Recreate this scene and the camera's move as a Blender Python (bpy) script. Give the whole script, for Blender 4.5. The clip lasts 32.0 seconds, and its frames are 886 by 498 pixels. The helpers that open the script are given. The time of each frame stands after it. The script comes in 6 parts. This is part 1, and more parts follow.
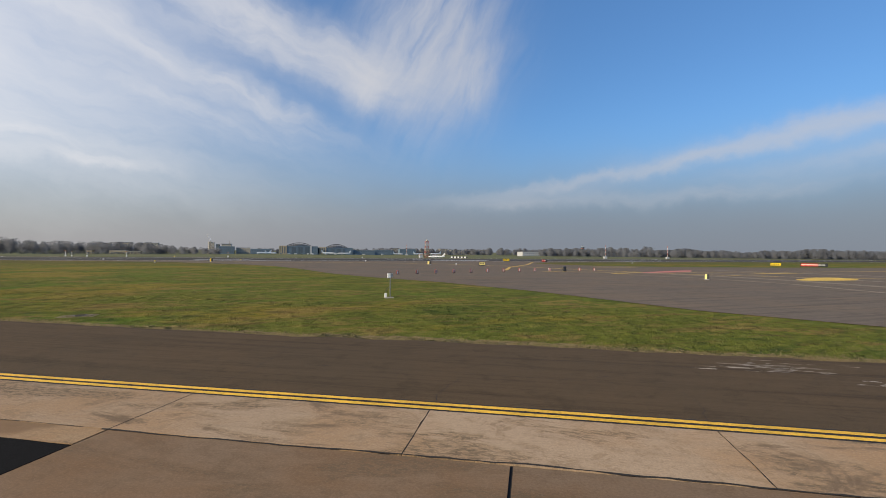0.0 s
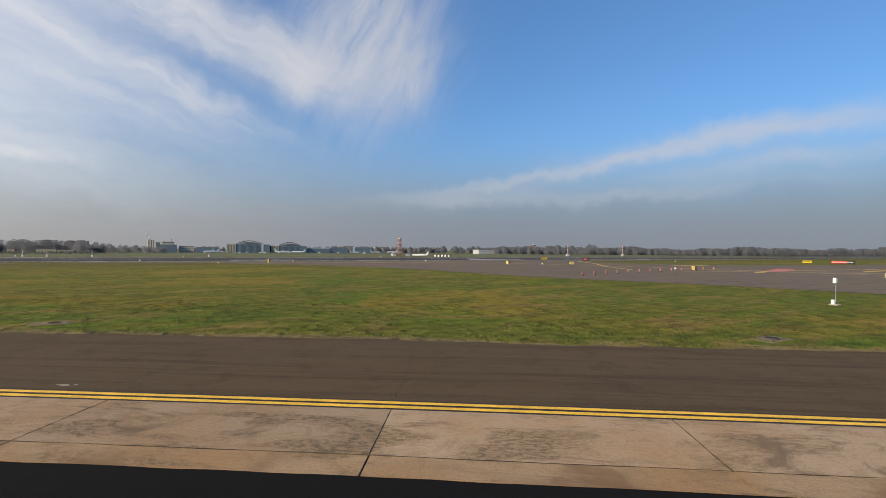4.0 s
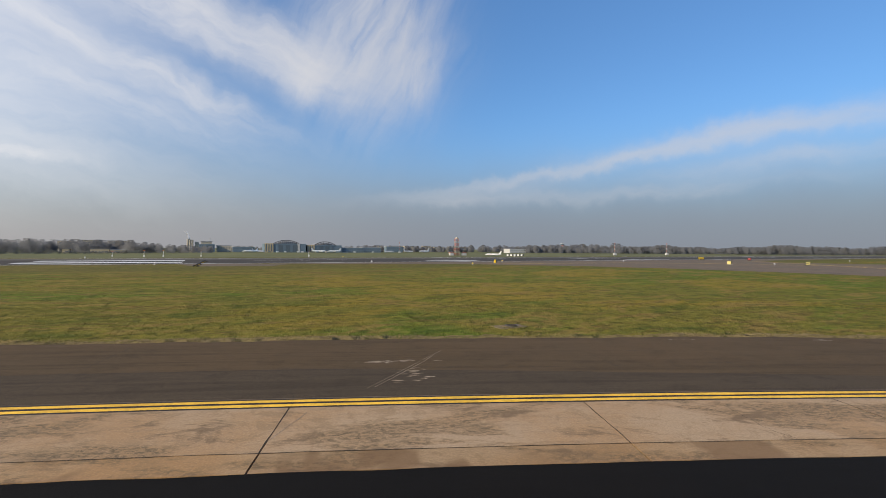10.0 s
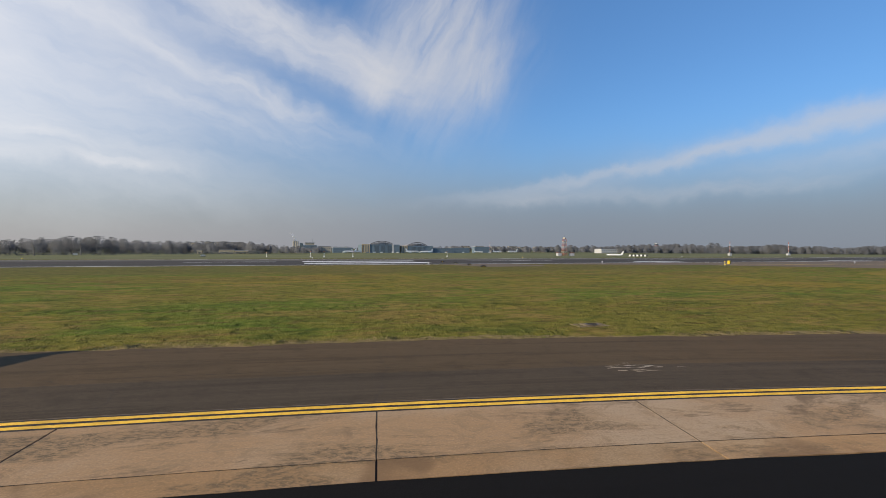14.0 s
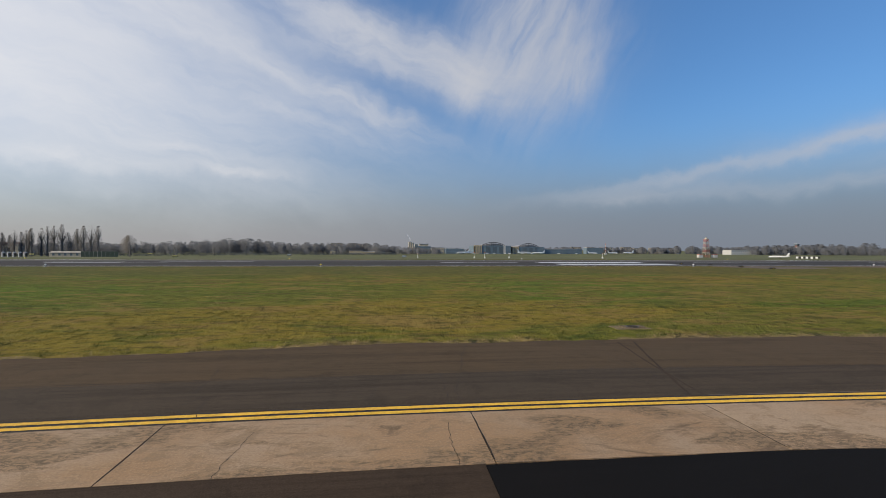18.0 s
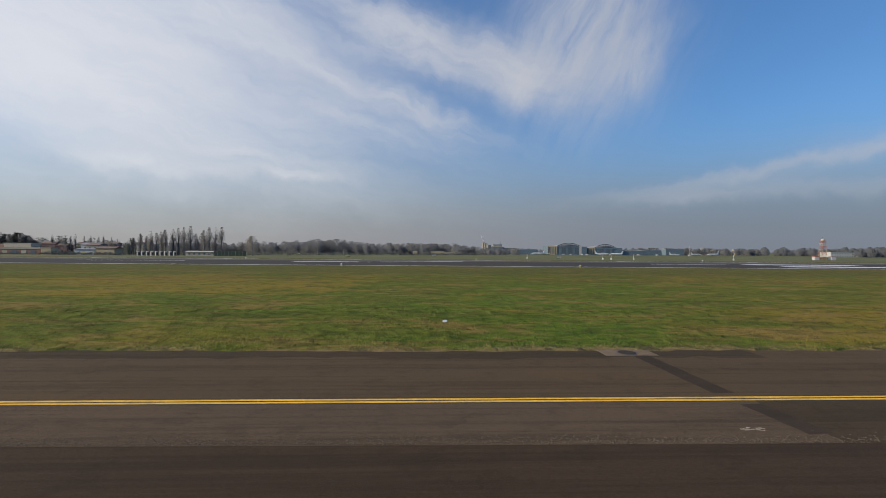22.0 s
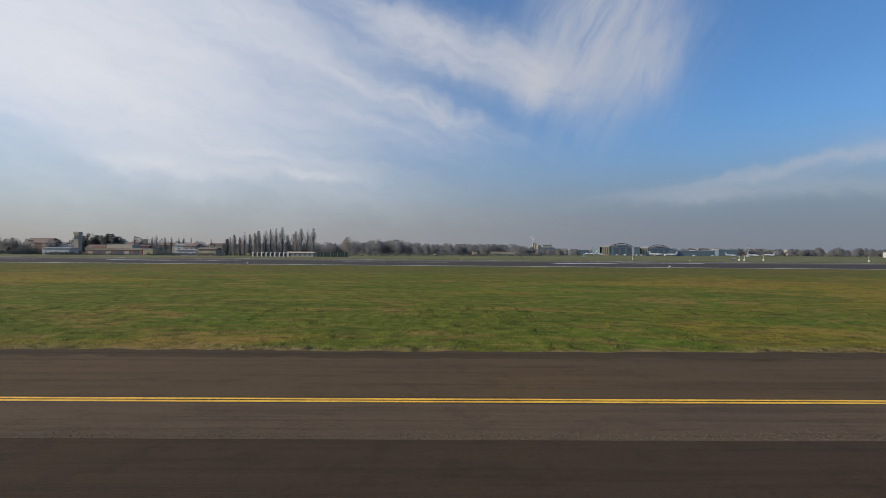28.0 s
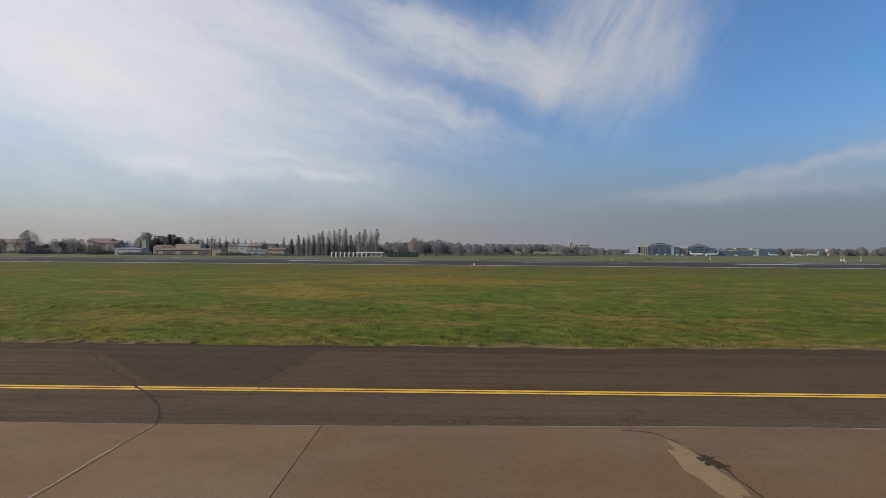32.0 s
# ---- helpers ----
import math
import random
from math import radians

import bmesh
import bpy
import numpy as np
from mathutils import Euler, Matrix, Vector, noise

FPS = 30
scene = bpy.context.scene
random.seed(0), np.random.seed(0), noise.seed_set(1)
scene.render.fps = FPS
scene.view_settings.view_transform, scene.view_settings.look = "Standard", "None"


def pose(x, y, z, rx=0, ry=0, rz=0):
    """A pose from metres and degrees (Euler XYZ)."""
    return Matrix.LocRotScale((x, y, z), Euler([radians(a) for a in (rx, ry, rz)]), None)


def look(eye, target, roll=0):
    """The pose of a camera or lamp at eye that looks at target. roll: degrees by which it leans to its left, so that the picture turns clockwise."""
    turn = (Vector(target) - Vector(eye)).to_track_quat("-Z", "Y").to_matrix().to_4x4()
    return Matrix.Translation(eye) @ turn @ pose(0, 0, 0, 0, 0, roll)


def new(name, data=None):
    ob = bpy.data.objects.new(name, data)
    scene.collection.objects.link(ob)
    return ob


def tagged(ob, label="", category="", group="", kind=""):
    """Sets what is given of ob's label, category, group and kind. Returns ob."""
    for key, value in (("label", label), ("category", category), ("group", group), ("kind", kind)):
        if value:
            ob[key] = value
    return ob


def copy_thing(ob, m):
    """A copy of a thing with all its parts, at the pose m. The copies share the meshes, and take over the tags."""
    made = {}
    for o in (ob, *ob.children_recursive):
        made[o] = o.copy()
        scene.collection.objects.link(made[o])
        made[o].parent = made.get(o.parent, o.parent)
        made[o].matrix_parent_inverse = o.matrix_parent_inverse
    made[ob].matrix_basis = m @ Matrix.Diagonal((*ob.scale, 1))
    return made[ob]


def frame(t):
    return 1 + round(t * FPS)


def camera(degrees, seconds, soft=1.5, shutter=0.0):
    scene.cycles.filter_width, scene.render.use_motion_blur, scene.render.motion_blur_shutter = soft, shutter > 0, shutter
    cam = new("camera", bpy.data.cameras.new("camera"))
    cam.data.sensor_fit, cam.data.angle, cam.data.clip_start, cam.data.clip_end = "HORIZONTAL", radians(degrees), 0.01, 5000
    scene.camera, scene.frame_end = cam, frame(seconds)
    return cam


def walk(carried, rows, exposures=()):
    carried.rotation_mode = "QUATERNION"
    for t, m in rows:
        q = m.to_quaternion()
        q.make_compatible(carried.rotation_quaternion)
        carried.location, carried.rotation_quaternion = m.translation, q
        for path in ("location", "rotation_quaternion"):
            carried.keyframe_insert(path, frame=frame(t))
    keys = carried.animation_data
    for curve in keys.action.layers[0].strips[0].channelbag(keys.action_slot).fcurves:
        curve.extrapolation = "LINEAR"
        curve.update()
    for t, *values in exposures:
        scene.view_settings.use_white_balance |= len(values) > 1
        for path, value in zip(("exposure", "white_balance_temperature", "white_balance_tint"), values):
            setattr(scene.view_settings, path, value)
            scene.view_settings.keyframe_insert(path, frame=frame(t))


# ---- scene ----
cam = camera(87.45, 32.0, 0.6)
PATH = [
    (0, pose(0.41, -0.14, 3.92, 90.22, -0.61, -19.86)),
    (0.5, pose(-3.90, 2.32, 3.92, 90.17, -0.61, -21.21)),
    (1, pose(-8.27, 4.82, 3.92, 90.15, -0.63, -22.44)),
    (1.5, pose(-12.48, 7.30, 3.92, 90.13, -0.65, -23.56)),
    (2, pose(-16.82, 9.74, 3.92, 90.11, -0.65, -24.56)),
    (2.5, pose(-21.12, 12.42, 3.92, 90.08, -0.61, -25.44)),
    (3, pose(-25.23, 15.42, 3.92, 90.07, -0.57, -26.23)),
    (3.5, pose(-29.51, 17.91, 3.92, 90.05, -0.53, -26.89)),
    (5.5, pose(-43.89, 26.83, 3.92, 89.99, -0.45, -28.21)),
    (6, pose(-48.39, 29.42, 3.92, 89.97, -0.45, -28.35)),
    (6.5, pose(-52.97, 31.77, 3.92, 89.97, -0.43, -28.39)),
    (7, pose(-57.48, 34.23, 3.92, 89.95, -0.41, -28.41)),
    (7.5, pose(-62.02, 36.71, 3.92, 89.93, -0.39, -28.40)),
    (8, pose(-66.71, 39.03, 3.92, 89.90, -0.37, -28.35)),
    (8.5, pose(-71.59, 41.23, 3.92, 89.90, -0.40, -28.15)),
    (9, pose(-76.45, 43.51, 3.92, 89.89, -0.41, -27.87)),
    (9.5, pose(-81.28, 45.70, 3.92, 89.89, -0.40, -27.43)),
    (10, pose(-86.18, 47.73, 3.92, 89.89, -0.40, -26.85)),
    (10.5, pose(-91.23, 49.84, 3.92, 89.89, -0.35, -26.18)),
    (11, pose(-96.27, 51.87, 3.92, 89.88, -0.31, -25.31)),
    (11.5, pose(-101.38, 53.69, 3.92, 89.89, -0.33, -24.33)),
    (12, pose(-106.41, 55.30, 3.92, 89.91, -0.41, -23.24)),
    (12.5, pose(-111.65, 56.77, 3.92, 89.88, -0.36, -22.07)),
    (13, pose(-117.14, 58.11, 3.92, 89.87, -0.30, -20.87)),
    (13.5, pose(-122.42, 59.24, 3.92, 89.87, -0.25, -19.64)),
    (14, pose(-127.61, 60.33, 3.92, 89.87, -0.26, -18.41)),
    (14.5, pose(-132.96, 61.23, 3.92, 89.90, -0.33, -17.02)),
    (16.5, pose(-152.72, 63.42, 3.92, 89.96, -0.31, -11.25)),
    (17, pose(-158.24, 63.65, 3.92, 89.98, -0.22, -9.84)),
    (17.5, pose(-163.41, 63.81, 3.92, 89.95, -0.23, -8.49)),
    (18, pose(-168.67, 63.89, 3.92, 89.94, -0.26, -7.25)),
    (18.5, pose(-174.20, 63.72, 3.92, 89.95, -0.28, -6.11)),
    (19, pose(-179.89, 63.53, 3.92, 89.97, -0.32, -5.11)),
    (19.5, pose(-185.79, 63.29, 3.92, 89.94, -0.32, -4.14)),
    (20, pose(-191.61, 63.13, 3.92, 89.93, -0.35, -3.31)),
    (20.5, pose(-197.39, 62.90, 3.92, 89.93, -0.37, -2.57)),
    (21, pose(-202.99, 62.57, 3.92, 89.94, -0.38, -1.92)),
    (21.5, pose(-208.66, 62.26, 3.92, 89.95, -0.42, -1.39)),
    (22, pose(-214.37, 62.07, 3.92, 89.96, -0.46, -0.98)),
    (22.5, pose(-220.05, 61.93, 3.92, 89.96, -0.43, -0.65)),
    (23, pose(-225.80, 61.72, 3.92, 89.97, -0.40, -0.35)),
    (23.5, pose(-231.58, 61.59, 3.92, 90.00, -0.38, -0.17)),
    (24, pose(-237.49, 61.42, 3.92, 90.00, -0.41, -0.00)),
    (24.5, pose(-243.40, 61.23, 3.92, 90.01, -0.42, 0.14)),
    (25, pose(-249.19, 61.10, 3.92, 89.99, -0.42, 0.30)),
    (25.5, pose(-255.18, 61.01, 3.92, 89.96, -0.42, 0.41)),
    (27.5, pose(-277.78, 60.28, 3.92, 89.98, -0.43, 0.82)),
    (28, pose(-284.13, 60.19, 3.92, 89.97, -0.44, 0.86)),
    (28.5, pose(-290.38, 60.03, 3.92, 89.97, -0.42, 0.92)),
    (29, pose(-296.47, 59.85, 3.92, 89.97, -0.41, 0.99)),
    (29.5, pose(-302.39, 59.65, 3.92, 89.97, -0.44, 1.08)),
    (30, pose(-308.11, 59.49, 3.92, 89.96, -0.45, 1.20)),
    (30.5, pose(-314.36, 59.23, 3.92, 89.95, -0.46, 1.36)),
    (31, pose(-320.71, 58.95, 3.92, 89.92, -0.47, 1.61)),
    (31.5, pose(-326.74, 58.56, 3.92, 89.93, -0.42, 1.91)),
    (32, pose(-332.91, 58.15, 3.92, 89.93, -0.40, 2.30)),
]
EXPOSURES = [(0, 0.08, 6600, 10), (3, 0.13, 6700, 10), (6, 0.16, 6700, 10), (9, 0.2, 6700, 10), (12, 0.18, 6650, 10), (15, 0.08, 6550, 10), (18, -0.06, 6500, 10),
             (22, -0.1, 6420, 10), (29, -0.09, 6450, 10), (32, -0.08, 6650, 10)]
walk(cam, PATH, EXPOSURES)

# ---- world, sun ----
SUN_AZ, SUN_EL = -104.0, 30.0   # degrees from +y towards +x, and above the horizon


def math_node(tree, op, a, b=None, c=None, clamp=False):
    n = tree.nodes.new("ShaderNodeMath")
    n.operation, n.use_clamp = op, clamp
    for i, v in enumerate((a, b, c)):
        if v is None:
            continue
        if isinstance(v, (int, float)):
            n.inputs[i].default_value = v
        else:
            tree.links.new(v, n.inputs[i])
    return n.outputs[0]


def smooth(tree, v, lo, hi):
    n = tree.nodes.new("ShaderNodeMapRange")
    n.interpolation_type = "SMOOTHSTEP"
    tree.links.new(v, n.inputs[0])
    n.inputs[1].default_value, n.inputs[2].default_value = lo, hi
    return n.outputs[0]


def mix_color(tree, fac, a, b, blend="MIX"):
    n = tree.nodes.new("ShaderNodeMix")
    n.data_type, n.blend_type = "RGBA", blend
    for sock, v in ((n.inputs[0], fac), (n.inputs[6], a), (n.inputs[7], b)):
        if isinstance(v, (int, float)):
            sock.default_value = v
        elif isinstance(v, tuple):
            sock.default_value = (*v, 1) if len(v) == 3 else v
        else:
            tree.links.new(v, sock)
    return n.outputs[2]


def noise_node(tree, vec, scale, detail=4.0, rough=0.55, distortion=0.0):
    n = tree.nodes.new("ShaderNodeTexNoise")
    if vec is not None:
        tree.links.new(vec, n.inputs["Vector"])
    n.inputs["Scale"].default_value, n.inputs["Detail"].default_value = scale, detail
    n.inputs["Roughness"].default_value, n.inputs["Distortion"].default_value = rough, distortion
    return n.outputs[0]


def combine(tree, x, y, z=0.0):
    n = tree.nodes.new("ShaderNodeCombineXYZ")
    for s, v in zip(n.inputs, (x, y, z)):
        if isinstance(v, (int, float)):
            s.default_value = v
        else:
            tree.links.new(v, s)
    return n.outputs[0]


def build_world():
    world = bpy.data.worlds.new("sky")
    scene.world = world
    world.use_nodes = True
    t = world.node_tree
    t.nodes.clear()
    out, bg = t.nodes.new("ShaderNodeOutputWorld"), t.nodes.new("ShaderNodeBackground")
    t.links.new(bg.outputs[0], out.inputs[0])
    sky = t.nodes.new("ShaderNodeTexSky")
    sky.sky_type, sky.sun_disc = "NISHITA", False
    sky.sun_elevation, sky.sun_rotation = radians(SUN_EL), radians(SUN_AZ)
    sky.air_density, sky.dust_density, sky.ozone_density, sky.altitude = 1.0, 0.6, 1.3, 100
    co = t.nodes.new("ShaderNodeTexCoord")
    sep = t.nodes.new("ShaderNodeSeparateXYZ")
    t.links.new(co.outputs["Generated"], sep.inputs[0])
    x, y, z = sep.outputs
    az = math_node(t, "MULTIPLY", math_node(t, "ARCTAN2", x, y), 57.2958)
    el = math_node(t, "MULTIPLY", math_node(t, "ARCSINE", z), 57.2958)
    flat = combine(t, az, el)
    # wind-drawn warp of the cloud plane
    warp = math_node(t, "SUBTRACT", noise_node(t, flat, 0.12, 3.0), 0.5)
    warp2 = math_node(t, "SUBTRACT", noise_node(t, flat, 0.45, 4.0, 0.6), 0.5)
    wa = math_node(t, "ADD", az, math_node(t, "MULTIPLY", warp, 5.0))
    we = math_node(t, "ADD", el, math_node(t, "ADD", math_node(t, "MULTIPLY", warp, 4.0), math_node(t, "MULTIPLY", warp2, 1.6)))

    def turned(a0, e0, deg):
        c, s = math.cos(radians(deg)), math.sin(radians(deg))
        da, de = math_node(t, "SUBTRACT", wa, a0), math_node(t, "SUBTRACT", we, e0)
        u = math_node(t, "ADD", math_node(t, "MULTIPLY", da, c), math_node(t, "MULTIPLY", de, s))
        v = math_node(t, "SUBTRACT", math_node(t, "MULTIPLY", de, c), math_node(t, "MULTIPLY", da, s))
        return u, v

    def wisp(a0, e0, deg, long, thick, grain, amount, contrast=0.5):
        u, v = turned(a0, e0, deg)
        q = math_node(t, "ADD", math_node(t, "POWER", math_node(t, "ABSOLUTE", math_node(t, "DIVIDE", u, long)), 2.0),
                      math_node(t, "POWER", math_node(t, "ABSOLUTE", math_node(t, "DIVIDE", v, thick)), 2.0))
        body = math_node(t, "POWER", 2.718, math_node(t, "MULTIPLY", q, -1.0))
        streak = noise_node(t, combine(t, math_node(t, "MULTIPLY", u, 0.18 * grain), math_node(t, "MULTIPLY", v, 0.75 * grain), a0), 1.0, 5.0, 0.6, 0.3)
        streak = smooth(t, streak, 0.5 - contrast / 2, 0.5 + contrast / 2)
        return math_node(t, "MULTIPLY", math_node(t, "MULTIPLY", body, streak), amount)

    total = None
    for spec in CLOUDS:
        d = wisp(*spec)
        total = d if total is None else math_node(t, "ADD", total, d)
    thick = math_node(t, "POWER", 2.718, math_node(t, "MULTIPLY", total, -1.9))
    cloud = math_node(t, "MULTIPLY", math_node(t, "SUBTRACT", 1.0, thick), 0.94)
    side = smooth(t, az, -52.0, 40.0)
    base = mix_color(t, 1.0, sky.outputs[0], mix_color(t, side, SKY_NEAR, SKY_OFF), "MULTIPLY")
    gain = math_node(t, "MINIMUM", math_node(t, "MULTIPLY_ADD", el, 0.0135, 0.80), 1.35)
    base = mix_color(t, 1.0, base, combine(t, gain, gain, gain), "MULTIPLY")
    # a haze layer: thin-topped to the west, with a firmer top to the east
    top = math_node(t, "ADD", math_node(t, "MULTIPLY", side, HAZE_EL[1] - HAZE_EL[0]), HAZE_EL[0])
    firm = math_node(t, "ADD", math_node(t, "MULTIPLY", side, 1.6), 1.4)
    rise = math_node(t, "DIVIDE", math_node(t, "ADD", math_node(t, "MAXIMUM", el, 0.0), math_node(t, "MULTIPLY", warp, 1.5)), top)
    low = math_node(t, "POWER", 2.718, math_node(t, "MULTIPLY", math_node(t, "POWER", math_node(t, "MAXIMUM", rise, 0.0), firm), -1.0))
    haze_col = mix_color(t, side, HAZE_LEFT, HAZE_RIGHT)
    hazed = mix_color(t, math_node(t, "MULTIPLY", low, HAZE_AMOUNT), base, haze_col)
    cloud_col = mix_color(t, side, CLOUD_LEFT, CLOUD_RIGHT)
    final = mix_color(t, cloud, hazed, cloud_col)
    t.links.new(final, bg.inputs[0])
    bg.inputs[1].default_value = 0.1


CLOUDS = (
    # azimuth, elevation, tilt, length, thickness, grain, amount, contrast
    (-42, 19, -12, 27, 8.5, 0.34, 1.25, 1.2),
    (-46, 27, -8, 27, 8, 0.40, 1.25, 1.1),
    (-46, 15, -6, 18, 9, 0.25, 0.42, 1.6),
    (-27, 12.5, -10, 20, 4, 0.5, 0.62, 1.0),
    (-22, 23.5, -20, 16, 3.4, 0.45, 0.6, 1.2),
    (-5, 17.4, -20, 11, 1.5, 0.8, 0.85, 1.0),
    (-10, 15.0, -16, 12, 1.5, 0.9, 0.5, 1.0),
    (-2, 23.8, -16, 12, 2.6, 0.6, 1.2, 1.0),
    (9, 21.0, -14, 7, 2.6, 0.7, 1.1, 1.0),
    (18, 24.0, 60, 8, 7.0, 0.55, 1.1, 0.95),
    (10.4, 18.6, 66, 2.4, 1.5, 0.9, 0.95, 1.0),
    (23.5, 21, 78, 4, 2.4, 0.8, 0.75, 0.9),
    (-17, 8.6, -2, 5, 0.7, 0.9, 0.8, 0.9),
    (-31, 8.8, -3, 6, 1.0, 0.8, 0.6, 0.8),
    (-24, 10.6, -4, 3, 0.5, 0.9, 0.5, 0.9),
    # the pale bank on top of the eastern haze
    (62, 12.0, 5, 13, 1.1, 0.45, 1.15, 1.3),
    (46, 9.9, 9, 9, 0.65, 0.6, 0.8, 1.3),
    (34, 7.9, 7, 9, 0.7, 0.6, 0.5, 1.2),
    (30, 6.3, 4, 10, 0.9, 0.5, 0.35, 1.2),
    (66, 9.2, 3, 15, 0.9, 0.5, 0.4, 1.1),
    (50, 6.6, 2, 16, 0.8, 0.5, 0.3, 1.0),
)
SKY_NEAR, SKY_OFF = (0.90, 1.12, 1.34), (0.63, 0.98, 1.30)
HAZE_EL, HAZE_AMOUNT = (8.2, 9.8), 0.93
HAZE_LEFT, HAZE_RIGHT = (3.9, 3.70, 3.68), (2.08, 2.28, 2.82)
CLOUD_LEFT, CLOUD_RIGHT = (8.5, 8.5, 8.7), (5.2, 5.3, 5.7)
build_world()
sun = new("sun", bpy.data.lights.new("sun", "SUN"))
sun.data.energy, sun.data.angle, sun.data.color = 4.4, radians(0.6), (1.0, 0.85, 0.62)
sun.matrix_world = look((0, 0, 60), (-math.sin(radians(SUN_AZ)) * 60, -math.cos(radians(SUN_AZ)) * 60, 60 - 60 * math.tan(radians(SUN_EL))))

# ---- materials ----


class Mat:
    """A node material under construction: world position, colour, bump."""

    def __init__(self, name, rough=0.8, metal=0.0, spec=0.4, lane=False):
        self.m = bpy.data.materials.new(name)
        self.m.use_nodes = True
        self.t = self.m.node_tree
        self.b = self.t.nodes["Principled BSDF"]
        self.b.inputs["Roughness"].default_value = rough
        self.b.inputs["Metallic"].default_value = metal
        self.b.inputs["Specular IOR Level"].default_value = spec
        geo = self.t.nodes.new("ShaderNodeNewGeometry")
        self.pos = geo.outputs["Position"]
        if lane:   # metres along and across the taxiway
            uv = self.t.nodes.new("ShaderNodeUVMap")
            uv.uv_map = "lane"
            self.pos = uv.outputs[0]
        self.island = geo.outputs["Random Per Island"]
        self.rand = self.t.nodes.new("ShaderNodeObjectInfo").outputs["Random"]

    def noise(self, scale, detail=4, rough=0.6, distortion=0.0, stretch=None):
        vec = self.pos
        if stretch:
            n = self.t.nodes.new("ShaderNodeVectorMath")
            n.operation = "MULTIPLY"
            self.t.links.new(vec, n.inputs[0])
            n.inputs[1].default_value = stretch
            vec = n.outputs[0]
        return noise_node(self.t, vec, scale, detail, rough, distortion)

    def band(self, v, lo, hi):
        return smooth(self.t, v, lo, hi)

    def mix(self, f, a, b, blend="MIX"):
        return mix_color(self.t, f, a, b, blend)

    def mul(self, a, b):
        return math_node(self.t, "MULTIPLY", a, b)

    def color(self, c):
        if isinstance(c, tuple):
            self.b.inputs["Base Color"].default_value = (*c, 1)
        else:
            self.t.links.new(c, self.b.inputs["Base Color"])
        return self

    def rough(self, v):
        self.t.links.new(v, self.b.inputs["Roughness"])
        return self

    def bump(self, v, strength=0.3, distance=0.01):
        n = self.t.nodes.new("ShaderNodeBump")
        n.inputs["Strength"].default_value, n.inputs["Distance"].default_value = strength, distance
        self.t.links.new(v, n.inputs["Height"])
        self.t.links.new(n.outputs[0], self.b.inputs["Normal"])
        return self


def plain(name, c, rough=0.7, metal=0.0, vary=0.12, scale=2.0, spec=0.4):
    """A painted or built surface with mild stains at two scales."""
    k = Mat(name, rough, metal, spec)
    n = k.mix(0.5, k.noise(scale), k.noise(scale * 9))
    dark, light = tuple(v * (1 - vary) for v in c), tuple(min(1, v * (1 + vary)) for v in c)
    k.color(k.mix(k.band(n, 0.35, 0.65), dark, light))
    return k.m


